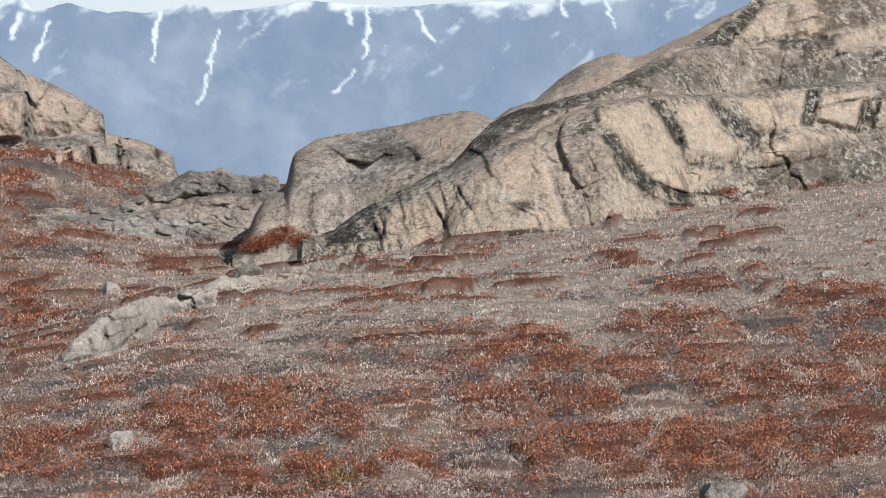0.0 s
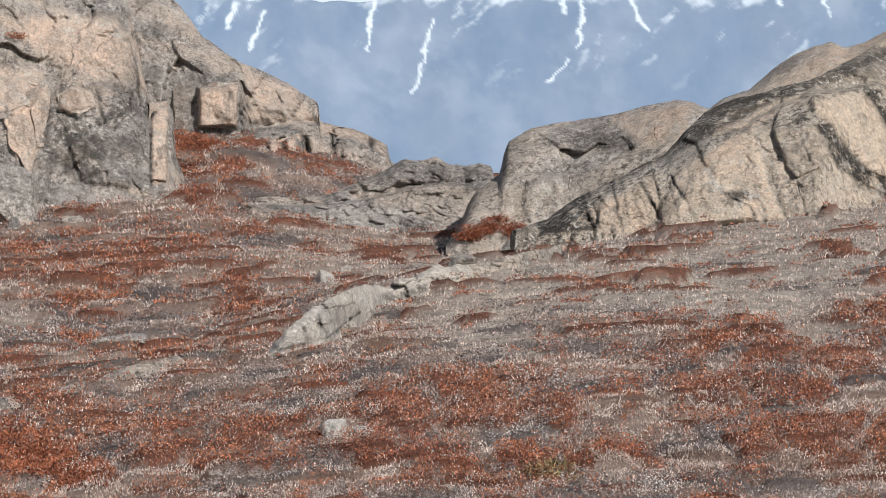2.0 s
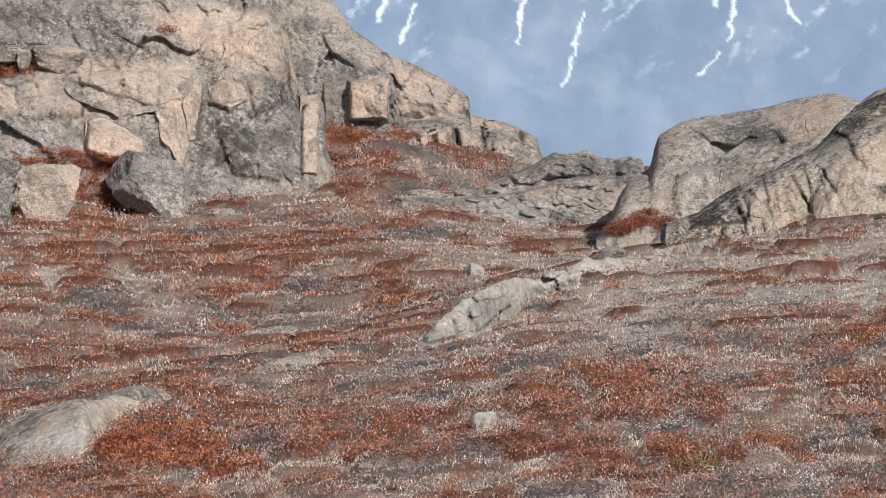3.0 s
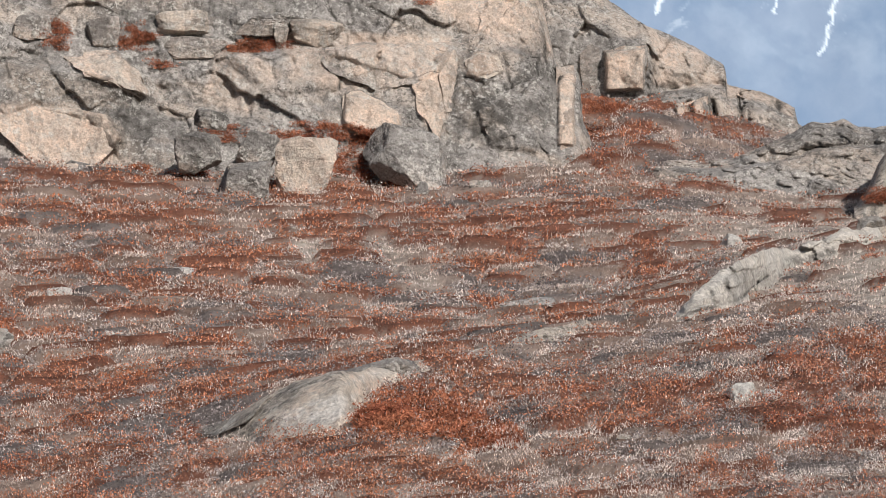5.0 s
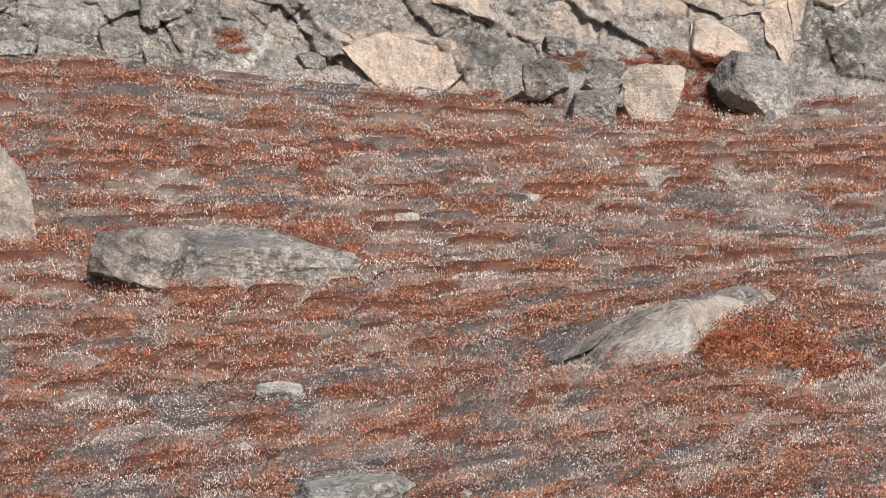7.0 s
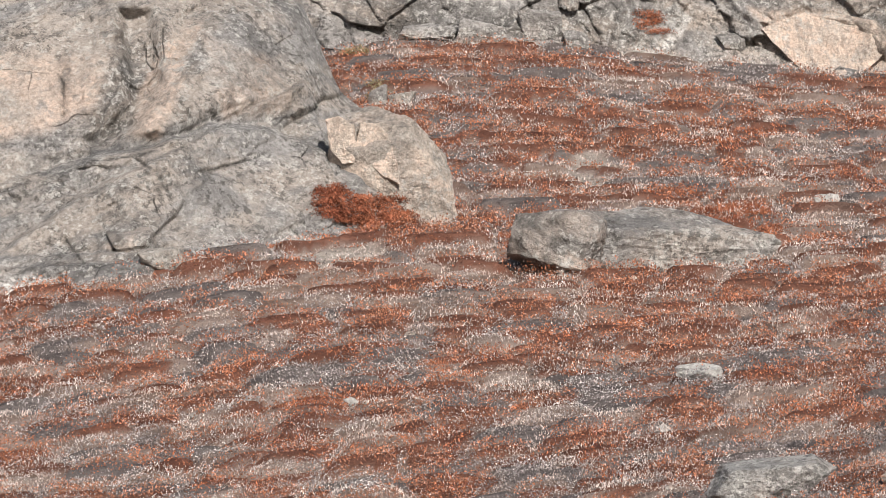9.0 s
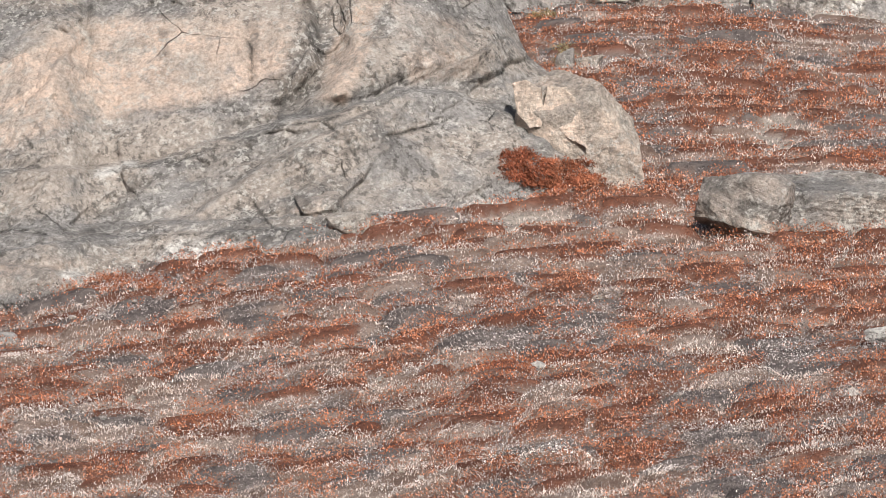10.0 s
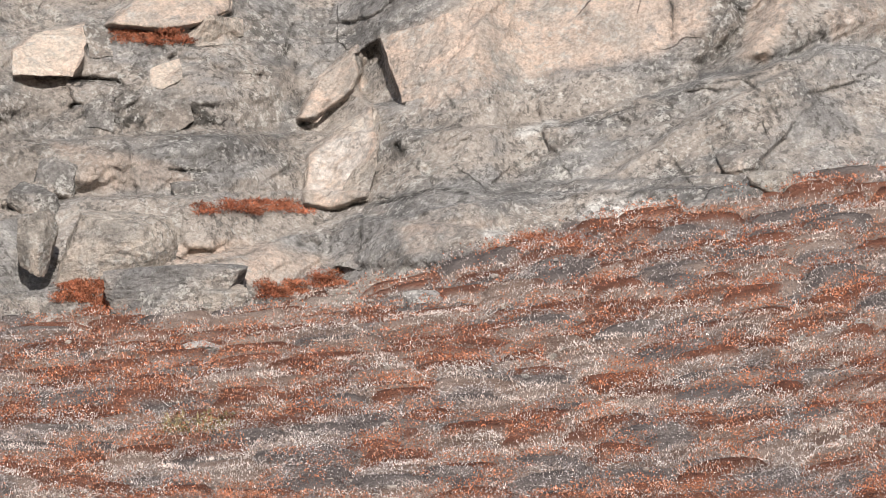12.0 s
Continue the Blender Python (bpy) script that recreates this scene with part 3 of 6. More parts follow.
    depth.rock = ob
    return depth


def block(points, depth, proud, material, seed, name="rock_face", fresh=1.0, dark=0.0, deep=0.8, overhang=False):
    """A clean-cut plate or block that stands out of a crag: its outline (bearing, rise) and how far each corner stands proud, in metres."""
    dice = np.random.RandomState(seed)
    bm = bmesh.new()
    front, rear = [], []
    low, high = min(p[1] for p in points), max(p[1] for p in points)
    for (bearing, rise), out in zip(points, proud):
        d = depth(bearing, rise)
        out = 0.6 * out if overhang else 0.4 * out * (0.12 + 0.75 * (rise - low) / (high - low))
        front.append(bm.verts.new(spot(bearing, rise, d - out)))
        rear.append(bm.verts.new(spot(bearing, rise, d + deep)))
    face = bm.faces.new(front)
    for k in range(len(front)):
        n = (k + 1) % len(front)
        bm.faces.new((front[k], rear[k], rear[n], front[n]))
    bmesh.ops.triangulate(bm, faces=bm.faces[:])
    for _ in range(4):
        bmesh.ops.subdivide_edges(bm, edges=[e for e in bm.edges if e.calc_length() > 0.22], cuts=1)
        bmesh.ops.triangulate(bm, faces=[f for f in bm.faces if len(f.verts) > 3])
    for v in bm.verts:
        p = v.co * 1.6 + Vector((seed, 0, 0))
        v.co += 0.09 * noise.noise_vector(p) + 0.04 * noise.noise_vector(p * 4)
    data = bpy.data.meshes.new(name)
    bm.to_mesh(data)
    count = len(bm.verts)
    bm.free()
    for key, value in (("fresh", fresh), ("dark", dark)):
        data.attributes.new(key, "FLOAT", "POINT").data.foreach_set("value", np.full(count, value, np.float32))
    data.materials.append(material)
    ob = new(name, data)
    ob.parent = depth.rock
    return ob


# the pale dome behind, then the long banded crag before it
crag("far_dome", ROCK_DOME,
     [(-0.68, 2.89), (-1.58, 2.89), (-2.84, 3.16), (-4.62, 3.33), (-7.01, 3.58)], [(-0.64, 2.94), (-1.04, 3.23), (-1.45, 3.38), (-1.72, 3.61), (-2.12, 3.89), (-2.48, 4.07), (-2.75, 4.10), (-2.94, 4.00), (-3.28, 4.14), (-3.73, 4.33), (-4.63, 4.76), (-5.52, 5.19), (-7.01, 5.71)],
     0.5, "smooth pinkish rock dome behind the crag", [dict(size=6.0, seed=5, tilt=0.1, jump=0.3, depth=0.05)], [("fresh", 0.8, 0.2, [(-0.59, 2.80), (-2.84, 4.14), (-4.63, 4.85), (-4.62, 3.15)])], fixed=[(-8, 172), (8, 172)], shoulder=3, columns=0.05, rows=80, rough=0.5)
dome_depth = crag("left_dome", ROCK_DOME,
     [(3.33, 0.87), (3.08, 0.74), (2.37, 0.65), (1.29, 0.65), (0.22, 1.19), (-0.86, 1.82)], [(3.33, 0.90), (3.22, 1.01), (3.10, 1.26), (2.98, 1.56), (2.83, 1.80), (2.68, 1.90), (2.49, 2.01), (2.42, 2.35), (2.35, 2.53), (2.01, 2.73), (1.65, 2.82), (0.75, 2.96), (0.22, 3.10), (-0.32, 3.20), (-0.59, 3.16), (-0.73, 3.09), (-0.95, 3.03)],
     0.55, "smooth grey whaleback rock at the foot of the crag", [dict(size=5.0, seed=9, tilt=0.1, jump=0.12, depth=0.03)],
     [("ledge", 0.5, 0.3, [(3.17, 1.80), (2.82, 1.90), (2.01, 2.01), (1.29, 2.07), (0.57, 2.26), (-0.14, 2.49)]), ("crack", 0.25, 0.021, [(2.05, 1.86), (2.14, 1.50), (2.01, 1.28)]), ("dark", 0.7, 0.1, [(0.84, 2.80), (0.40, 2.62), (0.44, 2.40), (1.29, 2.35), (1.65, 2.53)]),
      ("fresh", 0.9, 0.1, [(0.75, 2.94), (-0.59, 3.16), (-0.41, 2.53), (0.22, 2.44)]), ("crack", 0.25, 0.028, [(0.75, 2.85), (0.53, 2.61), (0.40, 2.40)])],
     fixed=[(-3, 148), (5, 147)], shoulder=3, ragged=0.02, rough=0.5, ends=0.8)
CRAG_FACES = [
    ("dark", 0.9, 0.08, [(-0.24, 2.49), (-0.59, 2.94), (-1.40, 3.41), (-2.30, 3.47), (-2.03, 3.25), (-1.31, 3.03), (-0.77, 2.62)]),
    ("face", 0.30, 0.09, [(-0.27, 2.00), (-1.02, 2.53), (-1.51, 2.78), (-1.76, 1.93), (-1.98, 1.32), (0.00, 1.10)]),
    ("plate", 0.17, 0.08, [(-1.51, 2.78), (-2.54, 2.77), (-2.83, 2.24), (-3.32, 1.63), (-2.05, 1.33)]),
    ("fresh", 0.5, 0.1, [(-1.51, 2.78), (-2.54, 2.77), (-2.83, 2.24), (-3.32, 1.63), (-2.05, 1.33)]),
    ("face", 0.42, 0.09, [(-2.41, 3.20), (-3.27, 3.35), (-3.69, 2.59), (-3.74, 2.35), (-3.93, 1.87), (-3.38, 2.06), (-2.72, 2.77)]),
    ("face", 0.42, 0.09, [(-3.78, 3.25), (-4.17, 3.35), (-4.41, 2.89), (-4.77, 2.65), (-4.59, 2.41), (-3.86, 2.53)]),
    ("face", 0.36, 0.09, [(-4.70, 3.35), (-5.73, 3.48), (-5.67, 2.95), (-5.19, 2.83), (-5.01, 2.89)]),
    ("face", 0.48, 0.07, [(-5.97, 3.43), (-6.71, 3.54), (-6.74, 3.30), (-6.56, 2.88), (-5.91, 3.06)]),
    # two recessed slots, each blackened over its whole width
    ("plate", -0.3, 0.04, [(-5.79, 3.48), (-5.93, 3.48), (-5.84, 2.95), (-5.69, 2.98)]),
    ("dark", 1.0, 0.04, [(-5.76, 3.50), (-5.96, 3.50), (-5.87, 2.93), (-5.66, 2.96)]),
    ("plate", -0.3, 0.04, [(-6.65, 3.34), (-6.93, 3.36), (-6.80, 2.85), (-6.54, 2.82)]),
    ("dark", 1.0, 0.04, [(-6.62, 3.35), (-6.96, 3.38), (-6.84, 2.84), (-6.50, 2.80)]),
    ("face", 0.54, 0.12, [(-5.07, 2.62), (-5.73, 2.91), (-6.23, 2.80), (-6.14, 2.49), (-5.12, 2.29)]),
    ("plate", 0.49, 0.11, [(-4.83, 1.93), (-5.42, 2.29), (-6.02, 2.29), (-5.78, 1.92), (-4.94, 1.75)]),
    ("face", 0.15, 0.17, [(-4.59, 4.58), (-5.01, 4.75), (-5.52, 5.02), (-6.94, 5.00), (-6.94, 4.47), (-5.96, 4.34), (-4.63, 4.28)]),
    ("face", 0.2, 0.10, [(-6.15, 4.33), (-7.01, 4.56), (-7.29, 4.20), (-6.26, 4.10)]),
    ("fresh", 1.0, 0.06, [(-0.27, 2.00), (-1.02, 2.53), (-1.51, 2.78), (-1.76, 1.93), (-1.98, 1.32), (0.00, 1.10)]), ("fresh", 0.9, 0.08, [(-2.83, 2.08), (-3.86, 2.26), (-4.62, 2.26), (-3.91, 1.86), (-3.37, 1.62)]), ("fresh", 0.9, 0.08, [(1.29, 1.37), (0.00, 2.00), (-0.14, 1.10), (0.84, 1.05)]),
    ("fresh", 0.8, 0.06, [(-1.04, 3.03), (-1.94, 3.25), (-2.41, 3.20), (-1.58, 2.80), (-0.86, 2.61)]), ("fresh", 0.8, 0.08, [(-3.42, 4.09), (-3.78, 4.18), (-4.09, 4.09), (-3.73, 3.83)]),
    ("dark", 0.55, 0.15, [(-1.94, 3.38), (-3.02, 3.92), (-4.27, 4.22), (-7.01, 4.03), (-7.01, 3.58), (-5.52, 3.50), (-3.28, 3.41)]),
    ("dark", 1.0, 0.05, [(1.97, 1.50), (1.17, 1.91), (0.94, 1.14), (1.88, 1.05)]), ("dark", 0.85, 0.05, [(0.99, 2.04), (0.27, 2.45), (-0.71, 2.83), (-1.69, 3.31), (-1.82, 3.16), (-0.84, 2.63), (0.06, 2.18), (0.86, 1.88)]),
    ("dark", 0.9, 0.04, [(-1.02, 1.73), (-1.42, 1.78), (-1.60, 1.64), (-1.24, 1.60)]),
    # shade under the overhang and the bulge painted dark; the third is speckle
    ("dark", 1.0, 0.06, [(-3.78, 4.19), (-4.18, 4.40), (-4.63, 4.67), (-5.03, 4.98), (-5.12, 4.89), (-4.76, 4.40), (-4.54, 4.19)]), ("dark", 0.9, 0.05, [(-5.29, 4.38), (-5.69, 4.30), (-6.27, 4.41), (-6.18, 4.14), (-5.34, 4.13)]), ("dark", 0.8, 0.08, [(-5.87, 5.01), (-7.01, 5.09), (-7.01, 4.56), (-6.41, 4.46), (-5.96, 4.39)]),
    # lower knobs, creases between faces and the upper band, all darkened
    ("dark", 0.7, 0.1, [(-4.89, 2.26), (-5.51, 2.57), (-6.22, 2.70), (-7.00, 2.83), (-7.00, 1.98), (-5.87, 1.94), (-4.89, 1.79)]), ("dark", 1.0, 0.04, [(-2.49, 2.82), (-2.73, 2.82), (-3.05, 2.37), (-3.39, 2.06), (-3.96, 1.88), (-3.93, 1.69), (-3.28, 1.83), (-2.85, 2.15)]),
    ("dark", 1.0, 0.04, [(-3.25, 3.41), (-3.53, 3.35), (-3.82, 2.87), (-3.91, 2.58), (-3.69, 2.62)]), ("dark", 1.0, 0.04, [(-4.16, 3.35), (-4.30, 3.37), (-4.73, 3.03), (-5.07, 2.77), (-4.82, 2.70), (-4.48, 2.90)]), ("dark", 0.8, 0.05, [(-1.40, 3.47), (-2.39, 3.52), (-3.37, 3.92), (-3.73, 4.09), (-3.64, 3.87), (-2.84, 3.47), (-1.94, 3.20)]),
    ("plate", 0.4, 0.1, [(-5.52, 4.84), (-5.87, 4.93), (-6.23, 4.57), (-6.05, 4.37), (-5.61, 4.39)]), ("plate", 0.3, 0.08, [(-4.93, 1.85), (-5.25, 2.15), (-5.69, 2.25), (-5.96, 1.99), (-5.69, 1.85)]), ("plate", 0.3, 0.06, [(-6.00, 2.16), (-6.40, 2.38), (-6.67, 2.32), (-6.58, 2.12), (-6.14, 2.06)]),
    ("plate", 0.35, 0.08, [(0.00, 1.10), (-0.59, 2.00), (-1.04, 1.86), (-1.40, 1.64), (-1.58, 1.30)]),
]
CRAG_CRACKS = [
    ("crack", 0.20, 0.014, [(1.12, 1.91), (1.04, 1.59), (0.89, 1.14)]), ("crack", 0.15, 0.014, [(0.58, 2.04), (0.50, 1.64), (0.43, 1.24)]), ("crack", 0.15, 0.014, [(0.32, 2.04), (0.14, 1.68), (-0.09, 1.28)]), ("crack", 0.15, 0.014, [(-0.18, 2.04), (-0.26, 1.69), (-0.36, 1.33)]),
    ("tier", 1.15, 0.05, [(0.00, 2.40), (-0.59, 2.82), (-1.49, 2.87), (-2.39, 3.28), (-3.28, 3.42), (-4.62, 3.45), (-5.69, 3.56), (-7.82, 3.66)]), ("tier", 0.6, 0.05, [(-2.12, 3.41), (-2.84, 3.69), (-3.73, 4.08), (-4.29, 4.26), (-4.63, 4.22), (-5.96, 4.28), (-7.82, 4.09)]),
    
    ("crack", 0.20, 0.017, [(-2.83, 2.24), (-3.10, 1.99), (-3.37, 2.06), (-3.91, 1.86)]), ("crack", 0.20, 0.014, [(-4.58, 2.39), (-4.89, 2.26), (-5.51, 2.33), (-6.14, 2.47), (-7.00, 2.59)]),
    ("crack", 0.20, 0.014, [(-0.68, 2.26), (-0.86, 1.91), (-0.79, 1.55)]), ("crack", 0.15, 0.014, [(-5.43, 4.57), (-5.87, 4.66), (-6.41, 4.52)]), ("crack", 0.15, 0.014, [(-5.87, 3.95), (-6.41, 4.08), (-7.01, 3.94)]),
    ("crack", 0.30, 0.029, [(-2.54, 2.77), (-2.83, 2.35), (-3.19, 1.86), (-3.64, 1.68), (-3.93, 1.66)]),
    ("crack", 0.23, 0.025, [(-3.27, 3.35), (-3.69, 2.83), (-3.77, 2.63), (-3.86, 2.35), (-4.46, 2.29)]),
    ("crack", 0.18, 0.020, [(-4.17, 3.31), (-4.46, 2.87), (-4.83, 2.74)]), ("crack", 0.18, 0.020, [(-4.41, 3.35), (-4.83, 2.95), (-5.03, 2.77)]),
    ("crack", 0.14, 0.016, [(-5.97, 3.23), (-6.40, 3.32), (-6.74, 3.39)]), ("ledge", 0.45, 0.45, [(-1.49, 2.84), (-2.39, 3.25), (-3.28, 3.41), (-4.62, 3.42), (-5.69, 3.55), (-7.01, 3.63)]),
    ("ledge", 0.4, 0.39, [(-2.48, 3.61), (-3.10, 3.83), (-3.82, 4.14), (-4.63, 4.27), (-5.96, 4.30), (-7.01, 4.12)]), ("crack", 0.14, 0.014, [(-4.54, 4.18), (-4.63, 4.40), (-4.89, 4.22), (-5.25, 4.31)]),
    ("crack", 0.21, 0.020, [(-3.73, 3.87), (-3.87, 4.05), (-4.18, 4.09), (-4.31, 3.96)]),
    ("crack", 0.21, 0.020, [(1.22, 1.77), (1.13, 1.46), (0.99, 1.14)]), ("crack", 0.18, 0.020, [(0.75, 2.04), (0.64, 1.59), (0.59, 1.19)]), ("crack", 0.18, 0.016, [(0.46, 2.04), (0.32, 1.59), (0.21, 1.19)]),
    ("crack", 0.16, 0.016, [(0.10, 2.13), (-0.05, 1.60), (-0.02, 1.28)]), ("crack", 0.21, 0.020, [(-0.21, 2.00), (-0.48, 1.60), (-0.66, 1.19)]), ("crack", 0.14, 0.016, [(-1.20, 1.64), (-1.51, 1.51), (-1.60, 1.20)]),
    ("crack", 0.16, 0.020, [(-1.76, 1.93), (-1.94, 1.64), (-2.05, 1.33)]), ("crack", 0.14, 0.016, [(-4.00, 1.86), (-4.62, 1.81), (-4.98, 1.94), (-5.51, 2.30)]), ("crack", 0.12, 0.014, [(-4.98, 2.60), (-5.02, 2.83), (-4.62, 2.26)]),
]
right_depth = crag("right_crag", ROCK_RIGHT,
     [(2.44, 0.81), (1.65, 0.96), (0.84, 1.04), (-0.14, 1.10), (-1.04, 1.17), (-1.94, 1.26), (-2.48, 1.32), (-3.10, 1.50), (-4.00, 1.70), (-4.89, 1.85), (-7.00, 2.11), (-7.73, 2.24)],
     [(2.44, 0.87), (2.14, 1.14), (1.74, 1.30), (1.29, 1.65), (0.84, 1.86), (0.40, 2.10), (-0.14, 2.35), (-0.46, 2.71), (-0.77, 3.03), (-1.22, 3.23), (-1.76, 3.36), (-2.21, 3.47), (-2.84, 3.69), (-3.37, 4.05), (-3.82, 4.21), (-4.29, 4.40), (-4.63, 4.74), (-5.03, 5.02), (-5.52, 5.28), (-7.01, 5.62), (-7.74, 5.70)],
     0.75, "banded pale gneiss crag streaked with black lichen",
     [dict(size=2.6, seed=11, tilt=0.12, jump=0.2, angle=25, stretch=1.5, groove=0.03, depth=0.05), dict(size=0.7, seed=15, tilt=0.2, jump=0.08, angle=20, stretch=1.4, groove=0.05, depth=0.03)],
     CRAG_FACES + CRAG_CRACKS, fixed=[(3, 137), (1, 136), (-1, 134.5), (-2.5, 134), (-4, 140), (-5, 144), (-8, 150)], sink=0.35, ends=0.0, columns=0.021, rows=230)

LEFT_FACES = [
    ("face", 0.9, 0.03, [(11.43, 2.65), (11.15, 2.72), (10.55, 2.35), (10.55, 2.17), (11.10, 2.05), (11.43, 2.17)]), ("face", 0.7, 0.04, [(10.34, 2.84), (9.65, 3.39), (9.76, 2.36), (9.97, 1.87), (10.23, 2.41)]),
    ("face", 0.8, 0.05, [(9.49, 3.22), (9.29, 3.35), (8.97, 3.31), (8.92, 3.04), (9.29, 2.95), (9.48, 2.99)]), ("plate", 0.8, 0.05, [(10.18, 2.86), (11.94, 3.40), (10.07, 3.50), (9.65, 3.41)]),
    ("face", 1.0, 0.03, [(8.03, 3.04), (7.76, 3.04), (7.78, 1.88), (8.01, 1.88)]), ("dark", 1.0, 0.03, [(8.16, 3.13), (7.80, 3.15), (8.01, 2.86), (8.14, 2.93)]),
    ("face", 1.1, 0.04, [(7.31, 3.38), (6.64, 3.44), (6.68, 2.77), (7.27, 2.73)]), ("plate", 0.8, 0.05, [(9.29, 2.41), (8.39, 2.91), (8.12, 2.68), (8.39, 1.78), (9.10, 1.87)]),
    ("fresh", 0.6, 0.08, [(10.01, 4.47), (8.57, 4.47), (8.26, 3.76), (8.39, 3.31), (9.11, 3.66)]), ("fresh", 0.7, 0.08, [(8.39, 4.47), (7.67, 4.47), (7.76, 3.40), (8.25, 3.22)]),
    ("plate", -0.5, 0.06, [(15.01, 3.76), (14.30, 3.83), (13.32, 3.42), (12.25, 3.52), (11.26, 3.61), (10.72, 3.44), (13.23, 3.31), (14.65, 3.41)]), ("plate", -0.3, 0.05, [(14.65, 3.32), (13.32, 3.24), (12.87, 2.84), (13.40, 2.30), (14.38, 2.52)]),
    ("face", 0.9, 0.05, [(15.54, 3.31), (15.05, 3.34), (14.69, 3.05), (14.55, 2.64), (15.00, 2.83), (15.54, 2.96)]), ("plate", 0.8, 0.08, [(13.23, 3.29), (11.62, 3.34), (11.53, 2.76), (12.60, 2.67)]),
    ("face", 0.9, 0.04, [(16.96, 2.20), (16.27, 2.46), (15.19, 2.36), (14.94, 1.94), (15.37, 1.51), (16.08, 1.42), (16.53, 1.72)]), ("plate", 0.7, 0.05, [(16.89, 1.23), (16.53, 1.68), (16.08, 1.37), (15.73, 1.62), (14.83, 1.43), (14.60, 1.19)]),
    ("face", 0.6, 0.04, [(15.83, 3.25), (14.93, 3.21), (14.52, 2.73), (14.61, 2.59), (15.20, 2.85), (15.74, 3.12)]), ("fresh", 0.5, 0.1, [(18.76, 2.24), (18.14, 2.56), (18.01, 2.29), (18.58, 1.84)]),
    ("plate", -0.5, 0.05, [(14.43, 2.80), (13.17, 2.86), (12.99, 2.23), (14.07, 2.27)]), ("fresh", 0.7, 0.06, [(11.47, 3.67), (9.68, 3.59), (9.94, 2.96), (11.38, 2.95)]),
    ("face", 0.7, 0.04, [(11.38, 2.69), (10.57, 2.42), (10.53, 2.20), (11.15, 2.06), (11.42, 2.24)]), ("dark", 0.8, 0.05, [(9.41, 2.60), (8.33, 3.14), (8.95, 1.80), (9.40, 1.98)]),
]
LEFT_CRACKS = [
    ("crack", 0.41, 0.04, [(10.27, 2.68), (10.09, 2.32), (9.96, 1.87)]), ("crack", 0.45, 0.04, [(8.88, 3.31), (8.75, 2.68), (8.48, 2.95), (8.12, 3.04)]), ("ledge", 0.50, 0.25, [(11.98, 3.38), (11.08, 3.46), (10.01, 3.50), (9.29, 3.62), (8.75, 3.58)]),
    ("crack", 0.54, 0.05, [(8.26, 3.93), (8.23, 3.22), (8.12, 3.04)]), ("crack", 0.49, 0.05, [(7.76, 3.94), (7.45, 3.67), (7.49, 2.77), (7.67, 2.59)]), ("crack", 0.41, 0.04, [(6.64, 3.49), (6.61, 2.77)]),
    ("ledge", 0.58, 0.3, [(15.54, 3.27), (14.65, 3.41), (13.23, 3.38), (11.98, 3.46)]), ("ledge", 0.36, 0.2, [(14.29, 2.30), (13.49, 2.48), (12.60, 2.85), (11.26, 3.12)]), ("crack", 0.36, 0.04, [(11.26, 4.46), (11.08, 4.10), (10.19, 3.66)]),
    ("crack", 0.41, 0.04, [(13.18, 3.84), (13.00, 3.57), (12.46, 3.49)]), ("crack", 0.36, 0.04, [(11.74, 4.21), (11.38, 3.58), (11.47, 2.78)]), ("crack", 0.41, 0.05, [(16.92, 2.21), (16.61, 1.85), (16.12, 1.41)]),
    ("crack", 0.36, 0.04, [(13.54, 4.19), (13.36, 3.66), (12.64, 3.22), (12.28, 3.31)]), ("ledge", 0.36, 0.2, [(17.99, 3.00), (17.10, 3.18), (16.04, 3.28), (14.43, 2.94)]), ("crack", 0.32, 0.04, [(17.85, 2.64), (17.46, 3.09), (16.57, 3.23)]),
    ("crack", 0.36, 0.04, [(16.94, 2.17), (16.62, 1.81), (16.13, 1.37)]), ("crack", 0.27, 0.03, [(15.55, 2.36), (15.33, 2.05), (15.46, 1.64)]), ("ledge", 0.36, 0.15, [(17.70, 2.07), (17.25, 2.16), (16.94, 2.17)]),
    ("ledge", 0.29, 0.15, [(21.81, 2.04), (21.01, 2.23), (20.38, 2.32), (19.58, 2.42)]), ("crack", 0.36, 0.05, [(21.90, 2.67), (21.81, 2.31), (21.01, 2.23)]), ("crack", 0.32, 0.04, [(20.74, 2.68), (20.29, 2.15)]),
]
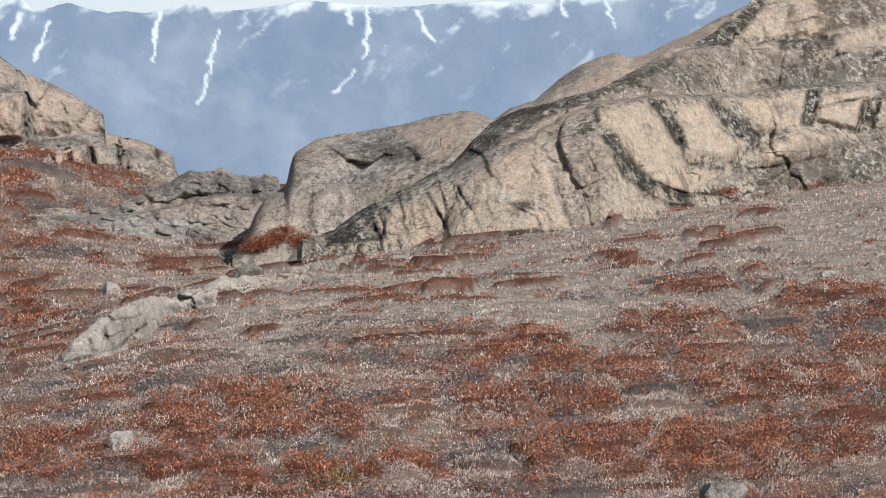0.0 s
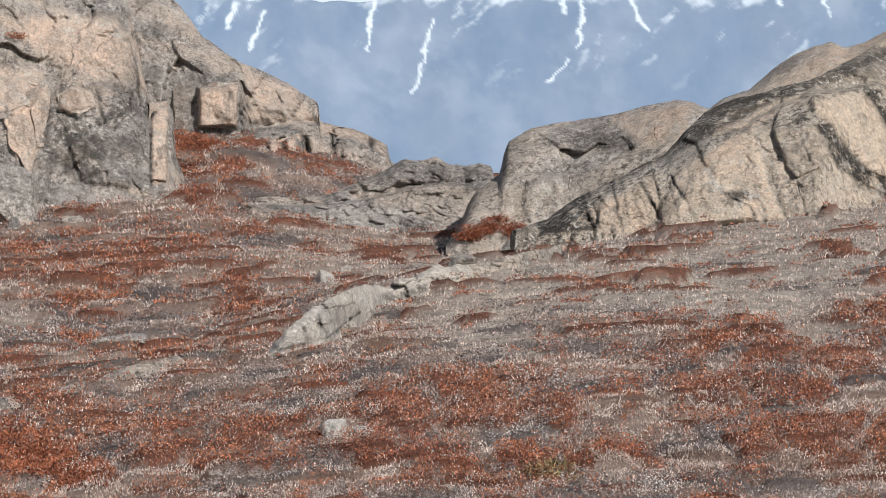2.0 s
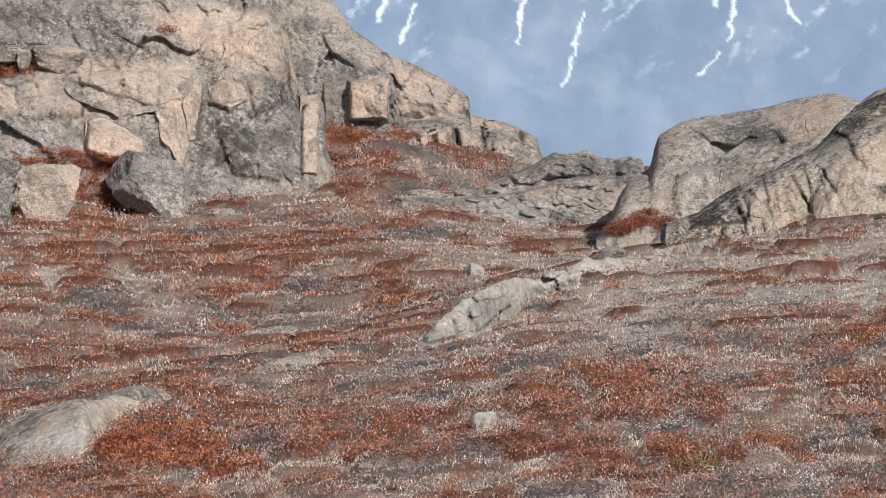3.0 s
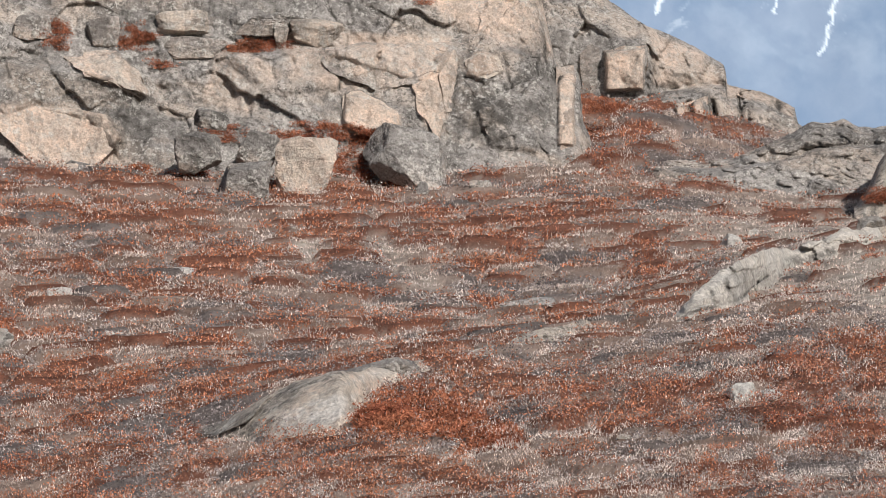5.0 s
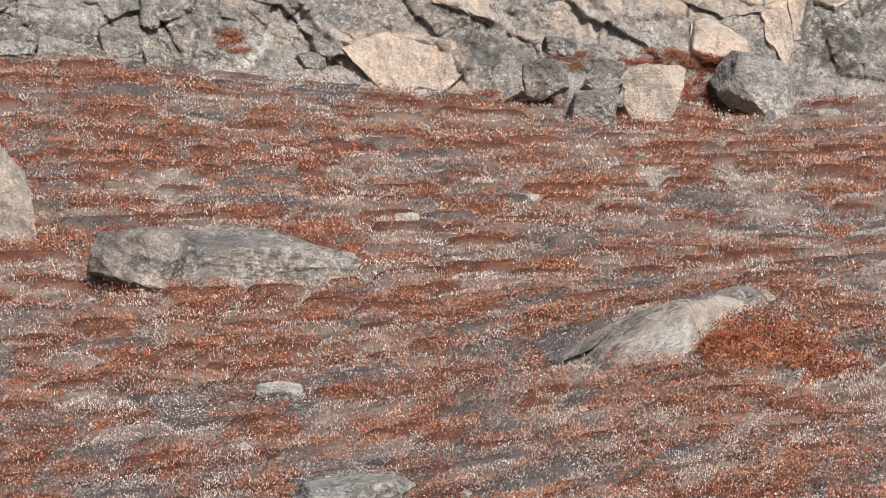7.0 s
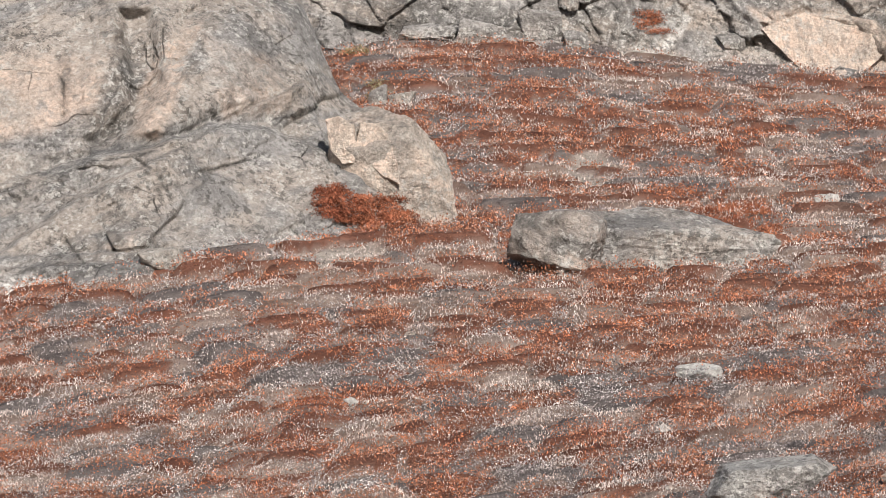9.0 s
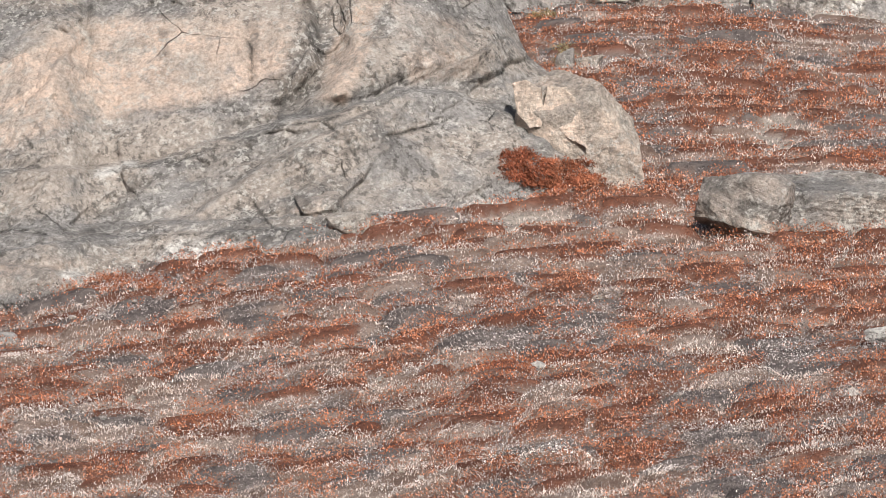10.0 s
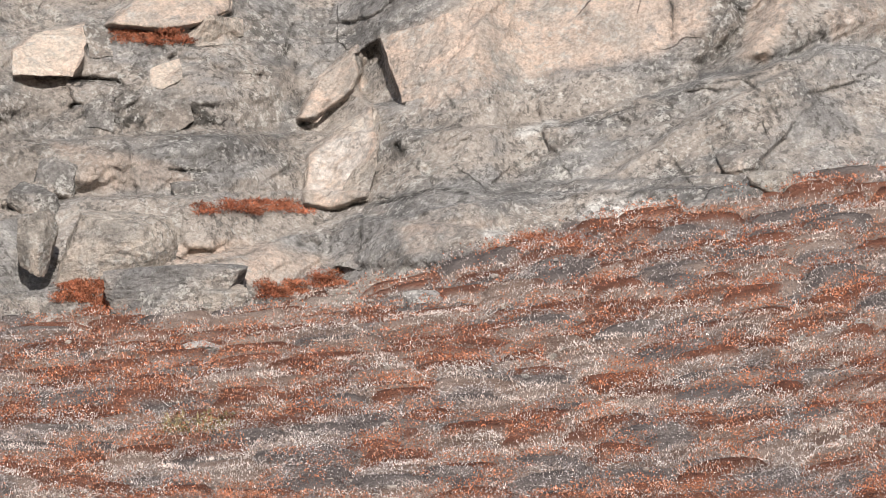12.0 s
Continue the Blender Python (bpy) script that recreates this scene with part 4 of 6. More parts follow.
LEFT_STAINS = [
    ("white", 1.0, 0.05, [(18.77, 1.79), (18.55, 2.46), (18.33, 2.6), (18.06, 2.38), (18.28, 2.02), (18.5, 1.79)]),
    ("white", 0.9, 0.05, [(19.21, 2.1), (19.04, 2.46), (18.96, 2.23), (19.16, 1.97)]),
    ("plate", 1.6, 0.12, [(17.8, 3.01), (16.28, 3.16), (15.03, 2.95), (14.76, 2.59), (15.02, 1.78), (15.47, 2.23), (16.28, 2.49), (16.99, 2.21)]),
    ("dark", 0.7, 0.06, [(16.28, 3.02), (15.03, 2.95), (14.49, 2.59), (14.76, 2.5), (15.66, 2.85)]),
    ("fresh", 0.5, 0.1, [(13.51, 3.32), (12.97, 3.5), (12.43, 2.97), (12.97, 2.34), (13.68, 2.51)]),
    ("fresh", 0.8, 0.1, [(10.55, 4.46), (8.57, 4.47), (8.25, 3.40), (8.93, 3.49), (9.83, 3.93)]), ("fresh", 0.6, 0.1, [(12.16, 3.38), (10.54, 3.30), (10.36, 2.86), (11.80, 2.67)]), ("fresh", 0.7, 0.08, [(17.19, 2.56), (15.77, 2.48), (14.87, 1.59), (16.21, 1.41)]), ("fresh", 0.7, 0.08, [(15.53, 2.38), (15.00, 2.03), (14.91, 1.49), (15.53, 1.76)]),
    ("dark", 0.4, 0.1, [(15.54, 4.42), (14.48, 4.43), (13.23, 3.91), (15.54, 3.45)]), ("dark", 0.35, 0.1, [(13.23, 4.45), (11.26, 4.46), (10.54, 3.93), (11.80, 3.92)]), ("dark", 0.5, 0.1, [(15.53, 2.38), (14.65, 2.56), (14.20, 1.50), (15.18, 1.76)]), ("dark", 0.4, 0.08, [(10.01, 3.30), (8.75, 3.40), (9.29, 2.41), (9.64, 1.87)]),
    ("dark", 0.5, 0.1, [(20.19, 2.93), (18.86, 2.95), (17.88, 2.43), (18.85, 1.79), (20.18, 1.95)]), ("dark", 0.6, 0.08, [(23.68, 2.65), (21.63, 2.67), (19.58, 2.33), (20.83, 1.87), (23.50, 2.11)]), ("dark", 0.4, 0.15, [(17.99, 3.09), (16.21, 3.19), (14.61, 2.58), (16.92, 2.38)]), ("fresh", 0.5, 0.1, [(12.46, 3.67), (9.95, 3.50), (10.12, 2.87), (12.28, 2.86)])]
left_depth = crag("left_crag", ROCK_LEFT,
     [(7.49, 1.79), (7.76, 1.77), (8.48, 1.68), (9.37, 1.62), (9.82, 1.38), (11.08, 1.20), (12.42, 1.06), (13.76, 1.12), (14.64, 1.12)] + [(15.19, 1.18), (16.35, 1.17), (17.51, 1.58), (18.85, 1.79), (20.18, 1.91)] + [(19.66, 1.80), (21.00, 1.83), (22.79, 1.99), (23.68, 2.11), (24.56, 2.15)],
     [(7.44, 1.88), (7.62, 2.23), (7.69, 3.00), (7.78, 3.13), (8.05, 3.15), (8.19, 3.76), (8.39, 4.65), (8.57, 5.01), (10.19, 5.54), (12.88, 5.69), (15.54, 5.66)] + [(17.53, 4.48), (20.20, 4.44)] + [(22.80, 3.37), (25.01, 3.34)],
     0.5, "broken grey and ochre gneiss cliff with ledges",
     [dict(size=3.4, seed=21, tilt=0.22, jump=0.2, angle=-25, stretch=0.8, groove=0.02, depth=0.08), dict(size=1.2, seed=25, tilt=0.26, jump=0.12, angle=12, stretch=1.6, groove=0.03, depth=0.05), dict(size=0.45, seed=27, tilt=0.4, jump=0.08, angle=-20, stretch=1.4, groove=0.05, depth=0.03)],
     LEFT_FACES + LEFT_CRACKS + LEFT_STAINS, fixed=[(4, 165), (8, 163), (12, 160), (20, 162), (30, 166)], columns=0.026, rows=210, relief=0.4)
back_depth = crag("back_crag", ROCK_LEFT,
     [(4.00, 2.01), (4.25, 2.13), (4.80, 2.07), (5.61, 1.94), (6.41, 1.90), (6.59, 2.55), (7.49, 2.55), (8.03, 2.55), (8.93, 2.68)],
     [(4.00, 2.04), (4.23, 2.24), (4.28, 2.49), (4.80, 2.72), (5.34, 2.84), (5.38, 3.13), (5.79, 3.38), (6.24, 3.62), (6.60, 3.74), (6.95, 3.98), (7.22, 4.20), (7.58, 4.65), (8.03, 5.01), (8.93, 5.01)],
     0.5, "weathered blocky shoulder of ochre rock on the skyline",
     [dict(size=2.2, seed=41, tilt=0.3, jump=0.7, angle=-8, stretch=1.8, groove=0.03, depth=0.1), dict(size=0.8, seed=45, tilt=0.3, jump=0.3, angle=8, stretch=2.0, groove=0.04, depth=0.06)],
     [("face", 1.0, 0.03, [(7.27, 3.35), (6.64, 3.42), (6.68, 2.76), (7.27, 2.73)]), ("face", 1.2, 0.03, [(6.37, 2.43), (6.15, 2.49), (5.74, 2.59), (5.70, 2.28), (5.79, 1.95), (6.34, 1.97)]), ("plate", 1.0, 0.06, [(6.46, 2.59), (5.61, 2.73), (5.61, 1.92), (6.46, 1.92)]),
      ("crack", 1.2, 0.03, [(6.43, 2.55), (6.40, 1.97)]), ("crack", 0.8, 0.03, [(6.19, 2.49), (6.14, 1.97)]), ("crack", 0.8, 0.03, [(5.92, 2.55), (5.89, 1.97)]), ("crack", 0.9, 0.04, [(5.61, 2.55), (5.52, 2.15)]),
      ("ledge", 1.5, 0.2, [(6.59, 2.64), (6.06, 2.77), (5.43, 2.82)]), ("fresh", 0.7, 0.08, [(6.60, 3.67), (5.70, 3.31), (5.43, 2.82), (6.50, 2.82)]), ("fresh", 0.7, 0.04, [(5.34, 2.82), (4.80, 2.70), (4.27, 2.50), (4.31, 2.32), (4.80, 2.55), (5.34, 2.64)]),
      ("crack", 0.8, 0.03, [(5.16, 2.64), (5.11, 2.19)]), ("crack", 0.8, 0.03, [(4.53, 2.55), (4.49, 2.19)])],
     fixed=[(3, 178), (6.5, 174), (9, 176)], columns=0.028, rows=130)
crag("saddle_ridge", ROCK_LEFT,
     [(6.59, 1.23), (5.70, 1.18), (4.80, 1.12), (3.91, 1.03), (3.06, 0.94), (2.31, 0.89)],
     [(6.59, 1.59), (6.23, 1.64), (5.70, 1.61), (5.25, 1.68), (4.98, 1.79), (4.62, 1.92), (4.25, 2.13), (4.00, 2.25), (3.73, 2.22), (3.51, 2.26), (3.29, 2.16), (3.02, 2.14), (2.80, 2.21), (2.62, 2.16), (2.56, 1.92), (2.31, 1.79)],
     0.8, "low lichened rock ridge across the saddle", [dict(size=1.6, seed=51, tilt=0.3, jump=0.4, stretch=0.6, groove=0.02, depth=0.05), dict(size=0.6, seed=55, tilt=0.35, jump=0.2, stretch=0.6, groove=0.04, depth=0.06)],
     [("ledge", 1.5, 0.15, [(6.59, 1.52), (5.70, 1.52), (4.80, 1.56), (3.91, 1.79), (3.02, 1.88)]), ("dark", 0.3, 0.1, [(4.98, 1.79), (3.91, 2.19), (2.62, 2.13), (3.02, 1.61), (4.35, 1.52)])],
     fixed=[(1, 160), (8, 160)], columns=0.025, rows=110)

SLAB_FACES = [
    ("fresh", 0.7, 0.15, [(30.46, 1.63), (27.53, 1.58), (27.52, 0.96), (28.15, 0.68), (30.45, 0.66)]), ("fresh", 0.6, 0.1, [(37.83, -0.82), (35.97, -1.19), (35.43, -1.55), (37.57, -1.63)]), ("fresh", 0.7, 0.08, [(36.24, -2.53), (34.90, -2.36), (33.29, -2.72), (34.37, -3.08), (35.80, -3.07)]), ("fresh", 0.5, 0.1, [(32.39, -2.14), (30.59, -2.01), (29.70, -2.19), (30.77, -2.55), (32.21, -2.64)]),
    ("fresh", 0.6, 0.1, [(30.35, -2.12), (29.09, -2.30), (29.63, -2.56), (30.53, -2.47)]), ("fresh", 0.5, 0.1, [(25.84, 2.05), (24.76, 1.70), (24.21, 0.90), (25.47, 0.71)]),
    ("plate", 0.21, 0.39, [(32.62, 0.79), (32.40, 0.84), (31.14, 1.38), (30.70, 1.91), (26.40, 2.18), (26.40, 1.11), (27.47, 0.12), (29.09, -0.28), (30.34, -0.73), (32.26, -0.23)]),
    ("fresh", 0.75, 0.15, [(32.62, 0.79), (31.14, 1.33), (27.30, 1.73), (27.47, 0.84), (29.09, 0.66), (30.70, 0.48), (32.26, -0.19)]), ("fresh", 0.6, 0.06, [(32.62, 0.79), (31.77, 1.11), (31.59, 0.75), (32.26, -0.21)]),
    ("plate", -1.50, 0.05, [(33.00, 0.53), (32.66, 0.75), (32.27, -0.25), (32.76, -0.28), (32.95, -0.05)]), ("fresh", 0.9, 0.05, [(33.29, -0.05), (33.00, 0.30), (32.84, 0.13), (32.93, -0.14)]),
    ("face", 0.8, 0.05, [(33.96, -0.50), (33.64, 0.12), (33.02, 0.66), (32.84, 0.48), (33.07, -0.05), (33.65, -0.50)]), ("face", 0.9, 0.05, [(33.87, -1.84), (33.78, -1.04), (32.76, -0.28), (32.67, -0.95), (32.85, -1.75), (33.43, -1.93)]),
    ("plate", 0.24, 0.09, [(32.67, -0.28), (32.31, -0.28), (31.24, -1.62), (32.40, -1.75), (32.76, -1.75)]), ("plate", 0.44, 0.10, [(33.43, -2.82), (33.30, -2.11), (32.67, -1.93), (31.78, -1.65), (30.34, -1.76), (29.63, -2.30), (31.78, -2.83)]),
    ("plate", 0.35, 0.3, [(26.91, 2.57), (25.84, 2.76), (24.76, 1.70), (24.21, 0.90), (25.47, 0.80), (26.72, 0.34), (26.94, 0.78), (26.73, 1.50)]), ("fresh", 0.8, 0.08, [(26.90, 0.51), (26.81, 1.23), (26.20, 2.22), (25.84, 2.22), (26.19, 1.33), (26.54, 0.52)]),
    ("smooth", 0.6, 0.15, [(30.46, 1.81), (27.17, 1.85), (27.52, 0.24), (30.45, -0.50)]), ("dark", 0.35, 0.1, [(27.09, 1.85), (26.90, 1.14), (27.43, 0.33), (27.79, 0.42), (27.26, 1.23)]),
    ("face", 0.8, 0.05, [(38.43, 0.60), (38.09, 0.87), (37.29, 1.03), (37.29, 0.42), (37.47, 0.20), (38.40, 0.23)]), ("face", 1.0, 0.05, [(36.98, 1.00), (36.31, 1.58), (34.97, 1.76), (34.99, 1.22), (35.51, 1.00), (36.05, 0.91)]),
    ("plate", 0.34, 0.10, [(38.62, 0.16), (36.85, 0.06), (36.41, 0.06), (35.07, 0.51), (33.99, 0.33), (34.36, -0.21), (35.70, -0.30), (36.85, -0.25), (37.74, -0.33), (38.63, -0.38)]), ("fresh", 0.8, 0.04, [(36.27, 0.24), (35.78, 0.42), (35.78, 0.15), (36.14, 0.02)]),
    ("fresh", 0.6, 0.06, [(35.56, 0.73), (34.89, 1.00), (34.84, 0.86), (35.33, 0.64)]), ("plate", 0.34, 0.14, [(38.63, -1.00), (37.30, -0.92), (35.07, -0.74), (33.82, -1.02), (34.00, -1.64), (35.97, -1.46), (37.75, -1.54)]),
    ("plate", 0.49, 0.14, [(36.43, -3.56), (35.71, -2.98), (34.37, -2.54), (33.38, -2.81), (33.65, -3.35), (34.91, -3.61)]), ("fresh", 0.5, 0.06, [(35.53, -3.56), (35.17, -3.12), (34.73, -3.25), (34.82, -3.57)]),
    ("dark", 0.3, 0.2, [(38.62, 0.07), (34.18, -0.12), (34.00, -0.93), (35.97, -1.55), (38.64, -1.53)]), ("plate", 0.29, 0.10, [(27.37, -1.32), (27.06, -0.96), (26.53, -1.00), (26.35, -1.23), (26.88, -1.45)]), ("fresh", 0.7, 0.04, [(27.35, -1.32), (27.11, -1.10), (26.88, -1.23), (27.15, -1.37)]),
    ("plate", -0.35, 0.06, [(26.80, -1.01), (26.44, -1.11), (26.48, -1.20), (26.70, -1.14)]),
]
SLAB_CRACKS = [
    ("tier", 1.3, 0.05, [(32.49, -0.68), (31.07, -0.65), (30.18, -0.6), (29.47, -0.51), (28.4, -0.15), (27.33, 0.17), (26.61, 0.26), (25.71, 0.62), (24.82, 0.58), (23.92, 0.27)]),
    ("tier", 0.8, 0.05, [(29.74, -1.54), (29.02, -1.4), (28.4, -1.0), (27.33, -0.26), (26.7, -0.03), (26.25, 0.22)]),
    ("tier", 0.6, 0.05, [(32.49, -1.61), (31.43, -1.59), (30.18, -1.52), (29.02, -1.47)]),
    ("plate", 0.9, 0.22, [(26.43, 0.35), (26.7, 0.53), (26.25, 1.51), (25.72, 2.59), (23.93, 2.59), (24.1, 1.16), (25.72, 0.71)]),
    # the gully is sunk, then darkened in colour
    ("plate", -1.1, 0.14, [(27.6, 0.35), (26.97, 0.97), (27.11, 2.4), (26.62, 2.41), (26.48, 1.33), (26.88, 0.62), (27.33, 0.26)]),
    ("dark", 0.6, 0.08, [(27.6, 0.3), (26.97, 0.97), (27.24, 2.22), (27.02, 2.22), (26.88, 1.15), (27.15, 0.44)]),
    ("dark", 0.4, 0.05, [(29.47, 1.59), (29.29, 1.59), (29.36, 0.83), (29.47, 0.87)]),
    ("dark", 0.4, 0.05, [(28.13, 1.77), (27.87, 1.77), (27.91, 0.79), (28.04, 0.79)]),
    ("fresh", 0.8, 0.15, [(31.96, 1.04), (30.98, 1.58), (29.83, 1.76), (27.78, 1.69), (27.69, 0.88), (28.22, 0.52), (29.74, 0.25), (30.8, 0.07), (31.96, -0.38)]),
    ("fresh", 0.8, 0.08, [(26.97, 0.48), (26.25, 1.42), (26.08, 1.38), (26.52, 0.39)]),
    ("white", 0.9, 0.04, [(31.09, -2.28), (30.64, -2.16), (30.51, -2.35), (30.95, -2.41)]),
    ("white", 0.9, 0.04, [(30.55, -0.77), (30.32, -0.62), (29.79, -0.47), (29.83, -0.62), (30.32, -0.77)]),
    ("white", 0.6, 0.08, [(33.78, -1.6), (33.64, -1.02), (32.88, -0.39), (32.79, -0.84), (32.93, -1.2), (33.33, -1.74)]),
    ("white", 0.9, 0.05, [(29.55, -2.05), (29.2, -1.74), (28.22, -1.78), (28.04, -1.88), (29.11, -2.23)]),
    ("white", 0.6, 0.05, [(30.98, -2.34), (29.83, -2.17), (29.65, -2.43), (30.63, -2.52)]),
    ("white", 0.7, 0.06, [(26.25, -1.44), (25.35, -1.17), (25.26, -1.53), (25.89, -1.71)]),
    ("white", 0.9, 0.04, [(24.24, -1.66), (23.88, -1.37), (23.68, -1.43), (23.81, -1.67)]),
    ("tier", 0.7, 0.05, [(33.38, -2.05), (32.93, -1.87), (32.21, -1.69), (31.31, -1.67), (30.15, -1.7), (29.16, -1.65)]),
    ("tier", 0.8, 0.05, [(39.52, -2.02), (38.37, -1.91), (37.31, -1.74), (35.97, -1.73), (34.9, -1.77), (33.65, -1.93)]),
    # shade below the overhanging row of blocks, painted as a dark strip
    ("dark", 0.9, 0.04, [(37.48, -0.29), (36.85, -0.43), (35.7, -0.39), (35.56, -0.21), (35.03, -0.61), (35.79, -0.58), (36.86, -0.58), (37.43, -0.49)]),
    ("crack", 0.55, 0.057, [(27.16, 1.94), (27.10, 1.58), (26.90, 1.14), (27.03, 0.87), (27.43, 0.38)]), ("ledge", 0.36, 0.24, [(30.45, -0.70), (29.12, -0.51), (28.14, -0.14), (27.52, 0.06), (26.54, 0.23), (25.82, 0.62), (25.47, 0.80)]), ("crack", 0.20, 0.019, [(30.45, -0.70), (29.12, -0.51), (27.52, 0.04), (26.54, 0.21)]),
    ("crack", 0.14, 0.018, [(25.82, -0.10), (25.10, 0.08), (24.75, 0.22)]), ("crack", 0.16, 0.019, [(26.89, 0.14), (26.53, -0.11), (26.26, -0.55)]), ("crack", 0.20, 0.019, [(24.56, -0.85), (24.29, -1.09)]), ("crack", 0.16, 0.019, [(23.88, -1.07), (23.83, -1.34)]),
    ("crack", 0.27, 0.018, [(28.06, 1.53), (27.97, 1.22), (28.01, 0.77)]), ("ledge", 0.24, 0.18, [(29.56, -1.07), (28.67, -0.75), (27.51, -0.39), (26.44, -0.11)]), ("crack", 0.16, 0.019, [(27.96, -1.19), (27.68, -1.55)]),
    ("crack", 0.59, 0.038, [(32.40, -0.93), (32.09, -1.31), (31.82, -1.56)]), ("crack", 0.35, 0.026, [(32.94, -1.86), (32.40, -1.77), (31.82, -1.59), (31.24, -1.68)]), ("crack", 0.31, 0.019, [(32.89, -1.89), (32.96, -2.38), (32.98, -2.82)]),
    ("crack", 0.39, 0.026, [(33.91, -0.59), (33.65, -0.45), (33.42, -0.19)]), ("ledge", 0.32, 0.14, [(35.33, 0.66), (34.44, 0.75), (33.02, 0.84)]), ("crack", 0.23, 0.019, [(34.18, 0.57), (34.00, 1.02)]), ("crack", 0.20, 0.019, [(31.59, -0.10), (31.46, -0.32)]),
    ("crack", 0.47, 0.038, [(37.52, 0.15), (36.81, 0.14), (36.72, 0.05)]), ("crack", 0.51, 0.045, [(35.65, -0.34), (35.43, -0.52), (35.07, -0.70)]), ("crack", 0.39, 0.032, [(37.48, -0.29), (37.16, -0.29), (36.86, -0.52), (36.32, -0.70)]),
    ("crack", 0.23, 0.019, [(35.97, -1.28), (35.08, -1.33)]), ("ledge", 0.48, 0.24, [(38.63, -0.93), (37.57, -0.83), (35.97, -0.67), (34.89, -0.66), (33.91, -0.84)]), ("ledge", 0.52, 0.24, [(38.64, -2.07), (37.57, -1.74), (36.15, -1.68), (33.65, -1.93)]),
    ("crack", 0.31, 0.026, [(33.95, 0.37), (33.91, -0.30)]), ("crack", 0.31, 0.019, [(34.13, 0.55), (34.06, 0.68)]), ("crack", 0.27, 0.019, [(33.37, 0.77), (33.10, 0.86)]), ("crack", 0.39, 0.032, [(35.71, -3.53), (35.58, -3.16), (35.17, -2.98)]),
    ("crack", 0.35, 0.026, [(36.34, -3.47), (35.98, -3.07), (35.44, -2.80), (34.45, -2.54)]), ("crack", 0.27, 0.026, [(33.96, -2.45), (33.69, -2.56)]), ("ledge", 0.28, 0.14, [(33.29, -2.14), (32.39, -1.96), (31.31, -1.83), (29.70, -1.74)]),
]
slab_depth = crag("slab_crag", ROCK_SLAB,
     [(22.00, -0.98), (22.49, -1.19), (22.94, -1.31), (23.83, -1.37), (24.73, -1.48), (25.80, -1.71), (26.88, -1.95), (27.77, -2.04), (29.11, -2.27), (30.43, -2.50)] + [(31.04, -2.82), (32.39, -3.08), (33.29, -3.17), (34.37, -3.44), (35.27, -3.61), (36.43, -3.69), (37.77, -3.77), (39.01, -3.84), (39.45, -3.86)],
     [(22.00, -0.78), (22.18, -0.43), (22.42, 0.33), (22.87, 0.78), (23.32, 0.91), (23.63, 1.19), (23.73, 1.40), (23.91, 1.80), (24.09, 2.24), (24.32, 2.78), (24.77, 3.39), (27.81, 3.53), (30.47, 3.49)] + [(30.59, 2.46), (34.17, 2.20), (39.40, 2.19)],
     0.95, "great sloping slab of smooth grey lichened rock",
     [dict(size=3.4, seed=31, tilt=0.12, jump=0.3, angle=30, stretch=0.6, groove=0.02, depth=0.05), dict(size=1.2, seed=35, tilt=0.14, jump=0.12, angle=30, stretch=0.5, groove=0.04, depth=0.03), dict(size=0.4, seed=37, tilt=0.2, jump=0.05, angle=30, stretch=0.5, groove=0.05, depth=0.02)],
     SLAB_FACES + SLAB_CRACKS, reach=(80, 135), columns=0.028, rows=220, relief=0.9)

# rock that shows through the near hill's crest
crag("crest_rib", ROCK_WHITE, [(6.20, -1.01), (5.76, -0.91), (5.22, -0.71), (4.69, -0.39), (4.33, -0.09), (3.62, 0.11), (2.90, 0.33)], [(6.2, -0.86), (5.85, -0.52), (5.66, -0.32), (5.4, -0.09), (5.14, 0.1), (4.78, 0.21), (4.33, 0.28), (3.62, 0.45), (2.99, 0.57), (2.9, 0.5)],
     0.9, "lichened rock rib along the hill's crest", [dict(size=1.3, seed=61, tilt=0.3, jump=0.7, angle=-30, stretch=0.6, groove=0.03, depth=0.1), dict(size=0.5, seed=65, tilt=0.35, jump=0.25, angle=-20, stretch=0.6, groove=0.06, depth=0.1)],
     [("dark", 0.4, 0.08, [(5.18, -0.07), (4.69, -0.07), (4.67, -0.35), (5.09, -0.42)]), ("crack", 0.3, 0.025, [(5.58, -0.44), (5.51, -0.69), (5.47, -0.85)]), ("crack", 0.3, 0.025, [(5.33, -0.25), (5.26, -0.51), (5.22, -0.73)]), ("crack", 0.25, 0.02, [(5.93, -0.78), (5.22, -0.60), (4.69, -0.20)]), ("dark", 0.7, 0.05, [(4.42, 0.07), (3.62, 0.27), (3.62, 0.15), (4.33, -0.09)])],
     reach=(85, 135), columns=0.02, rows=70, shoulder=0.8, back=3.0, sink=0.25, ragged=0.16, ahead=1.4)
crag("crest_slab", ROCK_PALE, [(3.22, 0.29), (2.73, 0.43), (2.19, 0.52), (1.65, 0.67), (1.20, 0.81)], [(3.22, 0.47), (2.90, 0.60), (2.37, 0.70), (1.83, 0.79), (1.47, 0.92), (1.20, 0.87)],
     1.2, "low pale rock slab on the hill's crest", [dict(size=1.0, seed=63, tilt=0.3, jump=0.5, angle=20, stretch=0.5, groove=0.03, depth=0.1), dict(size=0.4, seed=66, tilt=0.3, jump=0.2, angle=20, groove=0.04, depth=0.05)],
     reach=(85, 135), columns=0.02, rows=40, shoulder=0.4, back=2.0, sink=0.15, ragged=0.12, ahead=1.4)
